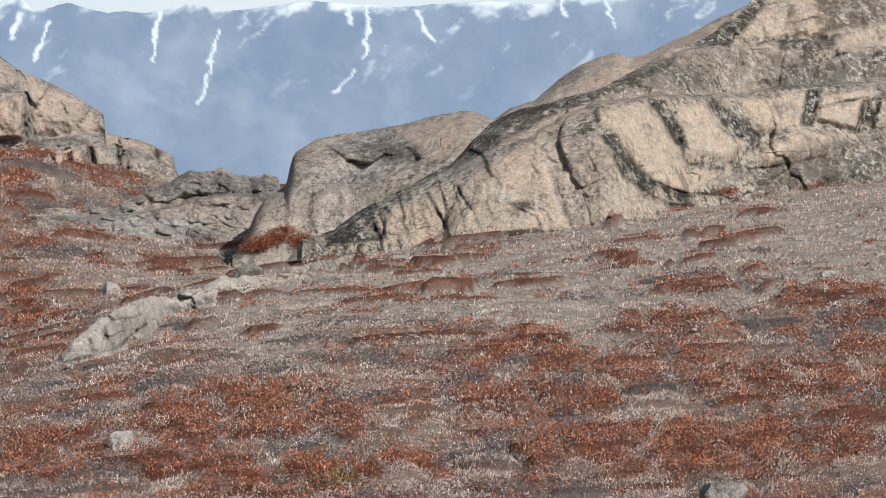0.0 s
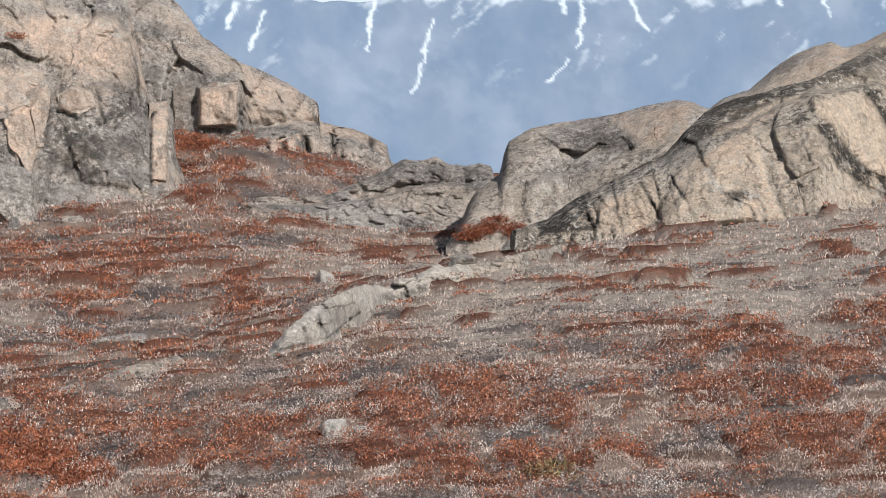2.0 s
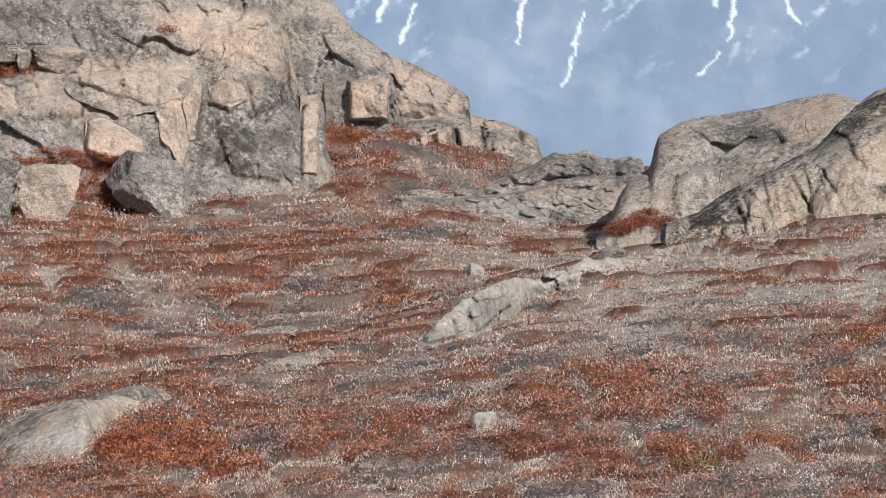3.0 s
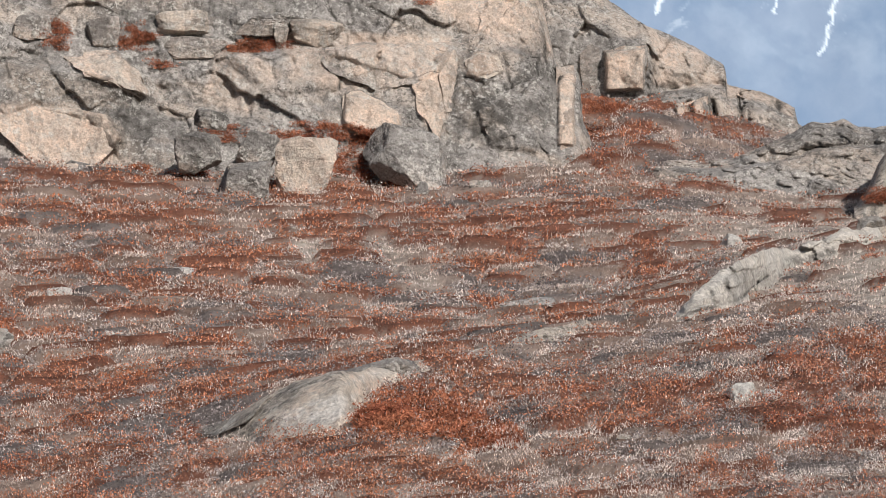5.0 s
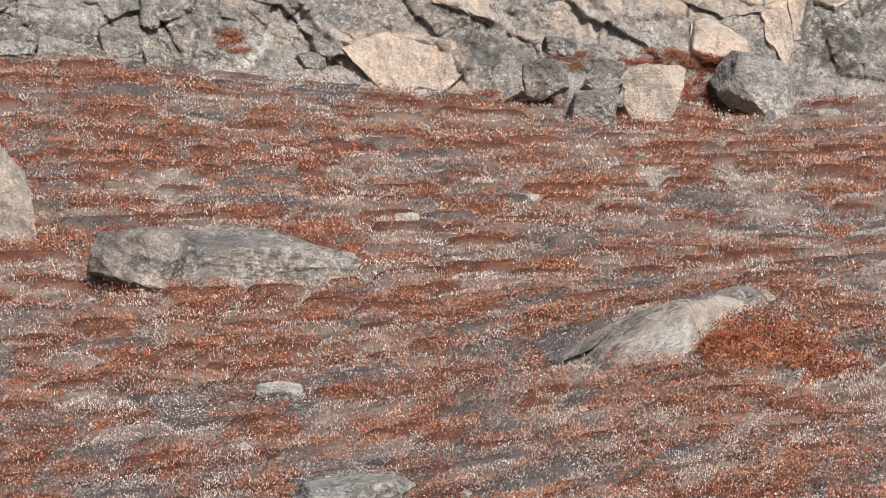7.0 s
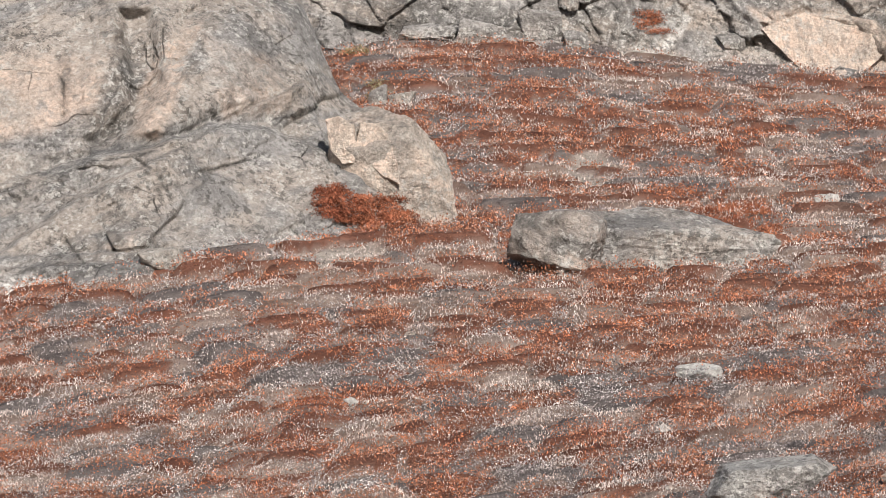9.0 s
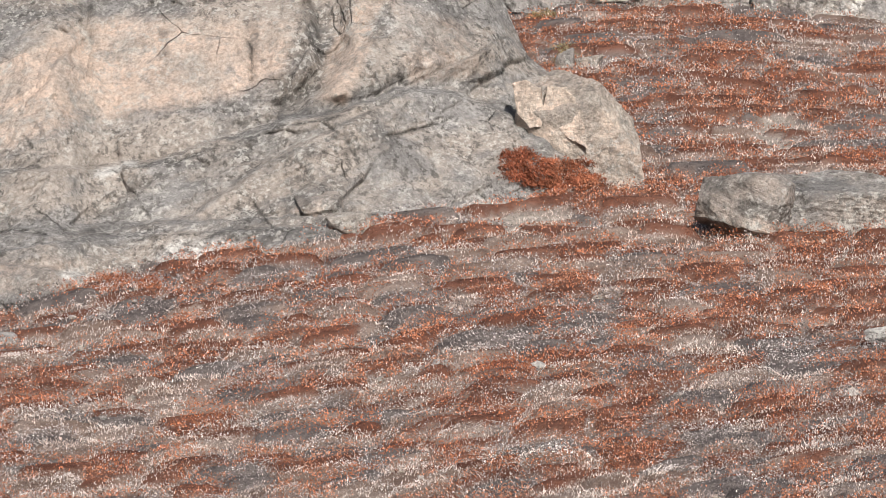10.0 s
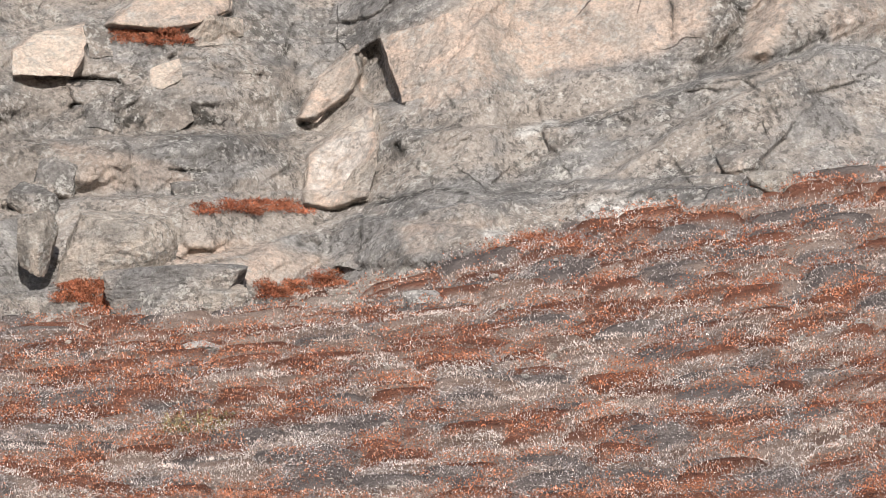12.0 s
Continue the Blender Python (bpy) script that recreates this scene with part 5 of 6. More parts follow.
crag("polished_rock", ROCK_PALE, [(13.92, -2.80), (12.76, -2.81), (11.96, -2.75), (11.29, -2.66), (11.07, -2.21), (10.53, -1.94), (9.99, -1.72)], [(13.92, -2.70), (13.30, -2.48), (12.68, -2.12), (12.14, -1.85), (11.61, -1.74), (11.07, -1.68), (10.53, -1.57), (9.99, -1.52)],
     1.9, "pale glacier-polished rock along the hill's foot", [dict(size=1.6, seed=71, tilt=0.12, jump=0.2, angle=35, stretch=0.5, groove=0.02, depth=0.05), dict(size=0.5, seed=75, tilt=0.15, jump=0.06, angle=50, stretch=0.4, groove=0.04, depth=0.03)],
     [("white", 0.75, 0.08, [(12.71, -2.79), (12.39, -2.41), (11.59, -2.05), (11.23, -2.09), (11.5, -2.54)]), ("white", 0.5, 0.06, [(11.5, -1.96), (10.96, -1.68), (9.71, -1.46), (9.53, -1.53), (10.6, -1.77)]), ("fresh", 1.0, 0.1, [(12.76, -2.79), (11.96, -1.99), (11.07, -1.67), (9.99, -1.49), (9.99, -1.81), (11.25, -2.70)]), ("dark", 0.4, 0.06, [(13.83, -2.74), (13.30, -2.43), (12.77, -2.34), (12.68, -2.74)]), ("smooth", 0.7, 0.1, [(12.76, -2.70), (11.96, -2.08), (11.25, -1.94), (11.25, -2.66)])],
     reach=(70, 112), columns=0.02, rows=80, shoulder=0.8, back=3.0, sink=0.3, ragged=0.05, ends=0.6, ahead=0.8)
crag("crest_outcrop", ROCK_PALE, [(9.64, -1.63), (8.92, -1.40), (8.38, -1.27), (7.66, -1.13), (7.21, -1.01)], [(9.64, -1.55), (9.28, -1.36), (8.74, -1.19), (8.20, -1.01), (7.66, -0.91), (7.21, -0.94)],
     1.3, "flat pale rock showing through the heath", [dict(size=1.2, seed=73, tilt=0.2, jump=0.3, angle=25, stretch=0.4, groove=0.03, depth=0.06), dict(size=0.4, seed=76, tilt=0.3, jump=0.15, angle=25, stretch=0.5, groove=0.04, depth=0.04)],
     reach=(75, 115), columns=0.02, rows=40, shoulder=0.3, back=2.0, sink=0.12, ragged=0.1, ahead=1.4)

# clean-cut plates and blocks on the crags
block([(32.62, 0.79), (32.40, 0.86), (31.59, 1.15), (31.14, 1.33), (31.41, 0.48), (31.77, -0.14), (32.26, -0.23)], slab_depth, (1.0, 0.9, 0.4, 0.0, 0.0, 0.0, 0.9), ROCK_SLAB, 1, fresh=0.9, overhang=True)
block([(33.96, -0.50), (33.87, -0.28), (33.60, 0.17), (33.00, 0.68), (32.82, 0.53), (33.04, -0.01), (33.27, -0.28), (33.65, -0.52)], slab_depth, (0.4, 0.5, 0.5, 0.5, 0.7, 0.7, 0.6, 0.5), ROCK_SLAB, 2, fresh=0.6)
block([(33.87, -1.86), (33.81, -1.30), (33.65, -0.95), (32.80, -0.27), (32.65, -0.37), (32.67, -0.95), (32.81, -1.75), (33.43, -1.95)], slab_depth, (0.3, 0.5, 0.5, 0.3, 0.6, 0.9, 0.8, 0.4), ROCK_PALE, 3, fresh=0.3)
block([(32.65, -0.37), (32.31, -0.29), (32.03, -1.04), (31.80, -1.58), (32.40, -1.75), (32.80, -1.75)], slab_depth, (0.6, 0.3, 0.2, 0.4, 0.5, 0.7), ROCK_SLAB, 4, fresh=0.0, dark=0.2)
block([(33.37, -2.82), (33.28, -2.15), (32.89, -1.90), (32.92, -2.38), (32.96, -2.87)], slab_depth, (0.4, 0.5, 0.4, 0.6, 0.6), ROCK_SLAB, 5, fresh=0.1)
block([(32.89, -2.87), (32.85, -1.93), (32.31, -1.80), (31.78, -1.65), (31.15, -1.71), (30.34, -1.83), (29.63, -2.30), (30.35, -2.56), (31.78, -2.81)], slab_depth, (0.7, 0.6, 0.5, 0.4, 0.4, 0.3, 0.0, 0.0, 0.3), ROCK_SLAB, 6, fresh=0.1, dark=0.15)
block([(38.43, 0.56), (38.09, 0.85), (37.31, 1.03), (37.27, 0.73), (37.38, 0.40), (37.49, 0.20), (38.40, 0.23)], slab_depth, (0.7, 0.6, 0.5, 0.6, 0.8, 0.9, 0.9), ROCK_PALE, 7, fresh=1.0, overhang=True)
block([(36.98, 1.00), (36.71, 1.27), (36.31, 1.58), (34.97, 1.76), (34.99, 1.22), (35.51, 1.03), (36.05, 0.92)], slab_depth, (0.6, 0.6, 0.5, 0.5, 0.9, 0.9, 0.8), ROCK_PALE, 8, fresh=1.0)
block([(37.33, 0.96), (37.07, 1.06), (36.80, 0.85), (36.85, 0.51), (37.20, 0.47)], slab_depth, (0.7, 0.5, 0.4, 0.6, 0.8), ROCK_LEFT, 9, fresh=0.0, dark=0.5)
block([(35.69, 0.86), (35.33, 1.15), (34.80, 1.09), (34.81, 0.85), (35.24, 0.67), (35.65, 0.64)], slab_depth, (0.5, 0.5, 0.4, 0.6, 0.7, 0.6), ROCK_PALE, 10, fresh=0.4)
block([(36.30, 0.31), (35.80, 0.46), (35.76, 0.15), (36.05, -0.01), (36.25, 0.06)], slab_depth, (0.6, 0.5, 0.5, 0.7, 0.7), ROCK_PALE, 11, fresh=0.8)
block([(37.49, -0.27), (37.12, -0.22), (36.81, -0.43), (36.86, -0.67), (37.30, -0.58)], slab_depth, (0.5, 0.4, 0.4, 0.6, 0.6), ROCK_LEFT, 12, fresh=0.0, dark=0.5)
block([(36.41, -0.67), (36.23, -0.21), (35.69, -0.16), (35.56, -0.52), (35.88, -0.70)], slab_depth, (0.5, 0.4, 0.4, 0.6, 0.6), ROCK_SLAB, 13, fresh=0.1, dark=0.4)
block([(16.96, 2.20), (16.63, 2.37), (16.27, 2.46), (15.64, 2.43), (15.19, 2.34), (14.94, 1.94), (15.37, 1.51), (16.06, 1.39), (16.40, 1.62)], left_depth, (0.5, 0.6, 0.6, 0.6, 0.6, 0.5, 0.8, 0.9, 0.8), ROCK_LEFT, 14, fresh=1.0)
block([(16.89, 1.22), (16.69, 1.50), (16.40, 1.60), (16.06, 1.37), (16.26, 1.17)], left_depth, (0.6, 0.6, 0.7, 0.9, 0.8), ROCK_SLAB, 15, fresh=0.0)
block([(16.06, 1.37), (15.73, 1.62), (15.19, 1.51), (14.81, 1.42), (14.60, 1.19), (15.19, 1.16), (15.72, 1.16)], left_depth, (0.8, 0.6, 0.6, 0.6, 0.7, 0.9, 0.9), ROCK_SLAB, 16, fresh=0.0)
block([(15.83, 3.25), (15.34, 3.27), (14.91, 3.21), (14.66, 2.99), (14.52, 2.71), (14.61, 2.58), (15.06, 2.83), (15.69, 3.09)], left_depth, (0.7, 0.6, 0.5, 0.5, 0.6, 0.9, 0.9, 0.8), ROCK_PALE, 17, fresh=0.8)
block([(11.43, 2.65), (11.30, 2.71), (11.15, 2.72), (10.81, 2.57), (10.55, 2.35), (10.58, 2.12), (11.08, 2.05), (11.43, 2.15)], left_depth, (0.6, 0.5, 0.4, 0.5, 0.6, 0.9, 0.9, 0.8), ROCK_PALE, 18, fresh=1.2)
block([(10.34, 2.84), (10.09, 2.93), (9.93, 2.89), (9.82, 2.41), (9.91, 1.92), (10.02, 2.12), (10.22, 2.39)], left_depth, (0.7, 0.6, 0.7, 0.9, 1.0, 1.0, 0.9), ROCK_LEFT, 19, fresh=1.0)
block([(9.90, 2.99), (9.68, 3.38), (9.61, 3.26), (9.72, 2.41), (9.82, 2.39)], left_depth, (0.8, 0.6, 0.5, 0.7, 0.9), ROCK_LEFT, 20, fresh=0.8)
block([(9.50, 3.20), (9.29, 3.35), (8.99, 3.31), (8.91, 3.06), (9.15, 2.93), (9.47, 2.97)], left_depth, (0.6, 0.5, 0.5, 0.6, 0.8, 0.8), ROCK_PALE, 21, fresh=0.7)
block([(8.07, 3.11), (7.78, 3.13), (7.74, 2.95), (7.78, 2.41), (7.74, 1.86), (7.97, 1.80), (8.03, 2.41)], left_depth, (0.6, 0.6, 0.7, 0.8, 0.9, 1.0, 0.8), ROCK_LEFT, 22, fresh=0.8, dark=0.3)
block([(9.29, 2.39), (8.93, 2.68), (8.39, 2.93), (8.14, 2.72), (8.19, 2.23), (8.39, 1.77), (8.92, 1.82), (9.15, 2.05)], left_depth, (0.5, 0.5, 0.4, 0.6, 0.8, 0.9, 0.9, 0.7), ROCK_LEFT, 23, fresh=0.0, dark=0.4)
block([(15.54, 3.31), (15.27, 3.36), (15.04, 3.35), (14.69, 3.05), (14.54, 2.64), (15.00, 2.83), (15.54, 2.95)], left_depth, (0.7, 0.6, 0.6, 0.6, 0.7, 0.9, 0.9), ROCK_PALE, 24, fresh=0.7)
block([(11.94, 3.38), (11.08, 3.50), (10.54, 3.46), (10.18, 2.86), (10.90, 2.76), (11.62, 3.03)], left_depth, (0.3, 0.2, 0.3, 0.7, 0.6, 0.5), ROCK_LEFT, 25, fresh=0.2)
block([(7.29, 3.36), (7.00, 3.44), (6.63, 3.45), (6.61, 3.13), (6.67, 2.76), (7.26, 2.72)], back_depth, (0.8, 0.7, 0.7, 0.9, 1.0, 1.0), ROCK_LEFT, 26, fresh=1.0)
block([(7.69, 3.31), (7.49, 3.49), (7.37, 3.40), (7.42, 2.73), (7.63, 2.68)], back_depth, (0.6, 0.5, 0.5, 0.8, 0.8), ROCK_LEFT, 27, fresh=0.3, dark=0.3)
for k, x in enumerate((0, 1, 2, 3)):
    tops = ([(6.38, 2.43), (6.22, 2.49)], [(6.20, 2.47), (6.04, 2.54)], [(6.02, 2.52), (5.86, 2.59)], [(5.84, 2.58), (5.66, 2.65)])[k]
    feet = ([(6.38, 1.93), (6.22, 1.93)], [(6.20, 1.93), (6.04, 1.94)], [(6.02, 1.94), (5.86, 1.95)], [(5.84, 1.95), (5.66, 1.97)])[k]
    block([tops[0], tops[1], feet[1], feet[0]], back_depth, (0.8 - 0.12 * k, 0.8 - 0.12 * k, 1.1 - 0.12 * k, 1.1 - 0.12 * k), ROCK_LEFT, 30 + k, "rock_column", fresh=1.0 - 0.25 * (k % 2))


# ---- boulders and stones ----
def ball(level):
    bm = bmesh.new()
    bmesh.ops.create_icosphere(bm, subdivisions=level, radius=1)
    v = np.array([p.co for p in bm.verts])
    f = np.array([[p.index for p in face.verts] for face in bm.faces])
    bm.free()
    return v, f


BALLS = {level: ball(level) for level in (1, 2, 3, 4, 5)}


def boulder(box, material, seed, label, reach=None, thick=0.9, cuts=9, square=0.6, sunk=0.12, fresh=0.0, dark=0.0, group="", bury=0.0, lean=0.0, slope=0.0, jitter=0.22, white=0.0):
    """A cut and weathered block. box: bearing, rise of its foot, width, height in degrees; it stands on the ground unless reach is given."""
    bearing, rise, width, height = box
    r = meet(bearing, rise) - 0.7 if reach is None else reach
    w, h = r * radians(width), r * radians(height)
    dice = np.random.RandomState(seed)
    v, f = BALLS[5 if width > 1.2 else 4 if width > 0.3 else 3]
    normals = [(x, y, z) for x, y, z in np.vstack([np.eye(3), -np.eye(3)]) + dice.normal(0, jitter, (6, 3))]
    limits = [square] * 6
    for _ in range(cuts):
        normals.append(tuple(dice.normal(size=3)))
        limits.append(square * dice.uniform(1.0, 1.35))
    normals = np.array(normals)
    normals /= np.linalg.norm(normals, axis=1)[:, None]
    dots = np.maximum(v @ normals.T, 1e-3)
    radius = np.minimum(np.min(np.array(limits) / dots, axis=1), 1.15)
    p = v * radius[:, None]
    p = p + v * (0.05 * fractal(v[:, 0] * 3 + v[:, 1] + seed, v[:, 1] * 2 + v[:, 2] * 3, seed, 5, 0.6) + 0.03 * np.round(2 * fractal(v[:, 0] * 2 + seed, v[:, 2] * 3 + v[:, 1] * 2, seed + 5, 2)) / 2 + 0.02 * fractal(v[:, 0] * 15, v[:, 1] * 11 + v[:, 2] * 15, seed + 9, 2))[:, None]
    p[:, 0] += lean * p[:, 2]
    p[:, 2] += slope * p[:, 0]
    low, high = p.min(0), p.max(0)
    p = (p - (low + high) / 2) / (high - low)
    h2 = h * (1 + sunk)
    p = p * np.array([w, max(w, h) * thick, h2])
    p[:, 2] += h2 / 2 - h * sunk
    x, y, z = spot(bearing, rise, r + max(w, h) * thick * (0.35 - bury))
    z = EYE + r * math.tan(radians(rise))
    patch = step(-0.1, 0.35, fractal(v[:, 0] * 1.6 + seed, v[:, 2] * 1.6, seed + 3, 3))
    ob = mesh("boulder" if w > 0.7 else "stone", p, f, material, smooth=False, marks={"fresh": fresh * (0.4 + 0.6 * patch), "dark": dark * (1 - patch), "white": np.full(len(v), white)}, at=(x, y, z))
    ob.rotation_euler = (0, 0, radians(bearing))
    tagged(ob, label, "boulder" if w > 0.7 else "stone", group)
    return ob


# the tumbled blocks under the cliff
FALLEN = "fallen blocks under the cliff"
boulder((12.01, 1.04, 1.01, 0.98), ROCK_PALE, 4, "square cream-coloured granite block with lichened sides", cuts=5, square=0.62, fresh=1.8, dark=0.1, thick=0.8, group=FALLEN, lean=0.1)
boulder((10.45, 1.17, 1.35, 1.08), ROCK_LEFT, 12, "large grey lichened boulder with a pointed top", cuts=12, square=0.68, dark=0.15, group=FALLEN, slope=-0.25, thick=0.8, white=0.3)
boulder((13.73, 1.48, 0.76, 0.63), ROCK_LEFT, 22, "dark rounded boulder leaning on other blocks", cuts=14, square=0.7, dark=0.7, group=FALLEN, reach=158)
boulder((12.98, 1.01, 0.87, 0.63), ROCK_LEFT, 23, "grey broken block wedged among the fallen rocks", cuts=7, square=0.6, dark=0.2, group=FALLEN)
boulder((12.78, 1.57, 0.72, 0.54), ROCK_LEFT, 24, "flat-topped grey block under a tuft of red heath", cuts=7, square=0.62, dark=0.3, group=FALLEN, reach=159)
boulder((13.52, 2.14, 0.57, 0.32), ROCK_LEFT, 25, "small dark split block on the cliff's lower ledge", cuts=5, square=0.55, dark=0.8, group=FALLEN, reach=159)
boulder((9.26, 1.08, 0.36, 0.25), ROCK_PALE, 26, "small pale block half hidden in red heath", cuts=4, square=0.6, fresh=0.4, group=FALLEN)
boulder((12.73, 1.02, 0.27, 0.35), ROCK_LEFT, 27, "small upright grey splinter of rock", cuts=6, square=0.6, group=FALLEN)
boulder((10.17, 0.99, 0.20, 0.32), ROCK_LEFT, 28, "narrow grey splinter at the boulder's foot", cuts=6, square=0.6, group=FALLEN)
# blocks on the cliff's ledges
LEDGE = "blocks on the cliff ledges"
for box, seed, fresh, text in (
    ((13.95, 3.58, 0.92, 0.44), 31, 0.8, "cut ochre block on a cliff ledge"), ((12.57, 3.63, 1.28, 0.37), 32, 0.0, "long grey block on a cliff ledge"), ((11.82, 3.44, 0.99, 0.46), 33, 0.8, "pale flat-faced block on a cliff ledge"),
    ((12.41, 3.45, 0.25, 0.32), 34, 0.6, "small pale upright block on a cliff ledge"), ((13.75, 3.21, 1.09, 0.39), 35, 0.3, "grey slab with a pale sharp nose on the ledge"), ((15.23, 3.42, 0.54, 0.49), 36, 0.2, "grey broken block on the upper ledge"),
    ((16.35, 3.55, 0.63, 0.37), 37, 0.2, "low grey block on the upper ledge"), ((17.45, 1.89, 0.49, 0.27), 38, 0.0, "dark thin flake of rock jutting from the cliff"), ((22.30, 1.99, 0.99, 0.31), 39, 0.0, "dark broken block above the heath slope"),
    ((21.32, 1.91, 0.99, 0.45), 40, 0.1, "grey angular block above the heath slope"), ((20.47, 1.97, 0.72, 0.54), 41, 0.2, "lichened block above the heath slope"), ((19.89, 1.88, 0.45, 0.31), 42, 0.1, "small speckled block above the heath slope"),
    ((19.99, 2.58, 0.40, 0.89), 43, 0.1, "grey split block at the cliff's end"), ((19.19, 2.99, 0.67, 0.40), 44, 0.1, "grey rounded block at the cliff's end")):
    boulder(box, ROCK_PALE if fresh > 0.5 else ROCK_LEFT, seed, text, reach=left_depth(box[0], box[1] + box[3] / 2) - 0.5, cuts=6, square=0.6, fresh=fresh, dark=0.35, thick=0.7, group=LEDGE, white=0.35 if box[0] > 19 else 0.0)
# the gully's boulders
split_reach = slab_depth(*(22.95, -0.07)) - 0.5
split_boulder = boulder((22.82, -0.75, 2.13, 1.72), ROCK_PALE, 61, "huge rounded boulder with pale split plates on its face", reach=split_reach, cuts=18, square=0.8, fresh=1.2, dark=0.3, thick=0.7, lean=-0.12, slope=-0.12, jitter=0.3, sunk=0.4)


def plate_on_boulder(points, out, seed):
    """A split plate that stands out of the huge boulder."""
    def depth(bearing, rise):
        return split_reach - 0.15
    depth.rock = split_boulder
    plate = block(points, depth, [1.15 * q for q in out], ROCK_PALE, seed, "split_plate", fresh=1.0, overhang=True)
    plate.matrix_parent_inverse = (Matrix.Translation(split_boulder.location) @ split_boulder.rotation_euler.to_matrix().to_4x4()).inverted()


plate_on_boulder([(23.85, 0.74), (23.63, 0.78), (23.42, 0.66), (23.35, 0.28), (23.40, 0.07), (23.60, 0.05), (23.78, 0.26)], (0.0, 0.1, 0.2, 0.3, 0.3, 0.2, 0.0), 44)
plate_on_boulder([(23.30, 0.71), (23.03, 0.68), (22.87, 0.50), (22.72, 0.02), (22.66, -0.29), (22.89, -0.16), (23.20, 0.10), (23.37, 0.26)], (0.15, 0.2, 0.3, 0.4, 0.45, 0.4, 0.3, 0.25), 45)
plate_on_boulder([(23.26, 0.01), (22.93, -0.22), (22.66, -0.63), (22.94, -0.59), (23.18, -0.24)], (0.35, 0.4, 0.35, 0.2, 0.2), 46)
boulder((20.16, -1.73, 1.63, 1.07), ROCK_LEFT, 62, "blunt dark-bottomed boulder leaning on a long flat one", cuts=14, square=0.74, dark=0.6, fresh=0.4, thick=0.8, slope=-0.3, sunk=0.12)
boulder((18.66, -1.62, 4.08, 1.00), ROCK_SLAB, 63, "long flat grey boulder lying in the heath", cuts=8, square=0.62, thick=0.45, slope=-0.1, sunk=0.3)
boulder((20.06, -1.73, 0.20, 0.16), ROCK_PALE, 64, "small white stone under the flat boulder", fresh=0.2)
boulder((22.65, 1.00, 0.45, 0.20), ROCK_PALE, 65, "pale stone on the heath slope", cuts=5, fresh=0.3)
boulder((23.03, 1.00, 0.31, 0.31), ROCK_LEFT, 66, "small grey stone on the heath slope", cuts=5)
# boulders at the slab's foot
FOOT = "boulders at the slab's foot"
boulder((36.84, -3.13, 2.05, 1.19), ROCK_PALE, 71, "broad cream-coloured rounded boulder at the slab's foot", reach=slab_depth(38.2, -3.2) - 0.5, cuts=12, square=0.7, fresh=0.5, dark=0.2, thick=0.6, group=FOOT, slope=0.1)
boulder((38.05, -2.87, 0.67, 0.96), ROCK_PALE, 72, "grey and cream boulder split off by a dark cleft", reach=slab_depth(38.6, -3.2) - 0.4, cuts=9, square=0.66, fresh=0.3, dark=0.4, thick=0.8, group=FOOT)
boulder((38.08, -2.02, 0.92, 0.55), ROCK_LEFT, 73, "dark-bottomed boulder perched on a ledge", reach=slab_depth(38.6, -1.8) - 0.4, cuts=9, square=0.62, dark=0.5, thick=0.8, group=FOOT)
boulder((37.77, -1.67, 0.76, 0.60), ROCK_LEFT, 74, "rounded brownish boulder on a ledge", reach=slab_depth(38.4, -1.4) - 0.2, cuts=12, square=0.7, dark=0.3, thick=0.8, group=FOOT)
boulder((38.30, -3.66, 1.26, 0.87), ROCK_SLAB, 75, "grey lichened boulder sunk at the slab's foot", cuts=12, square=0.7, thick=0.6, group=FOOT)
boulder((35.89, -3.65, 2.33, 0.85), ROCK_SLAB, 76, "low whaleback of grey rock at the slab's foot", cuts=10, square=0.75, thick=0.5, group=FOOT, slope=0.15)
boulder((35.15, -3.61, 0.85, 0.49), ROCK_PALE, 77, "small cream block at the slab's foot", cuts=8, square=0.65, fresh=0.3, group=FOOT)
boulder((35.96, -3.60, 0.85, 0.54), ROCK_SLAB, 78, "grey rounded block at the slab's foot", cuts=9, square=0.68, group=FOOT)
boulder((33.76, -2.60, 0.40, 0.28), ROCK_LEFT, 79, "small dark stone on the slab", reach=slab_depth(33.6, -2.5) - 0.2, cuts=6)
boulder((35.64, -1.83, 0.67, 0.39), ROCK_LEFT, 80, "grey speckled stone on a ledge of the slab", reach=slab_depth(35.6, -1.6) - 0.2, cuts=8, dark=0.4)
boulder((26.90, -1.41, 0.85, 0.45), ROCK_LEFT, 81, "broken dark stone stuck to the slab", reach=slab_depth(27.0, -1.2) - 0.3, cuts=7, dark=0.5, fresh=0.3)
boulder((26.41, -1.67, 0.85, 0.36), ROCK_PALE, 82, "pale lump at the foot of the slab", reach=slab_depth(26.4, -1.7) - 0.2, cuts=10, thick=0.5)
# rock ribs and stones on the near hill
boulder((3.06, 0.49, 0.49, 0.27), ROCK_PALE, 93, "square pale block on the crest of the hill", cuts=3, square=0.6)
boulder((1.79, 0.33, 0.63, 0.25), ROCK_PALE, 94, "low white-speckled rock in the gravel", cuts=8, square=0.62, thick=0.6, dark=0.3)
boulder((2.10, 0.81, 0.45, 0.38), ROCK_RIGHT, 96, "grey angular block at the crag's toe", cuts=8, square=0.6, dark=0.3, reach=134)
boulder((10.78, -1.94, 1.26, 0.45), ROCK_SLAB, 101, "flat grey rock in the heath", cuts=10, square=0.75, thick=0.5, slope=0.2, sunk=0.5)
STONES = "pale stones in the heath"
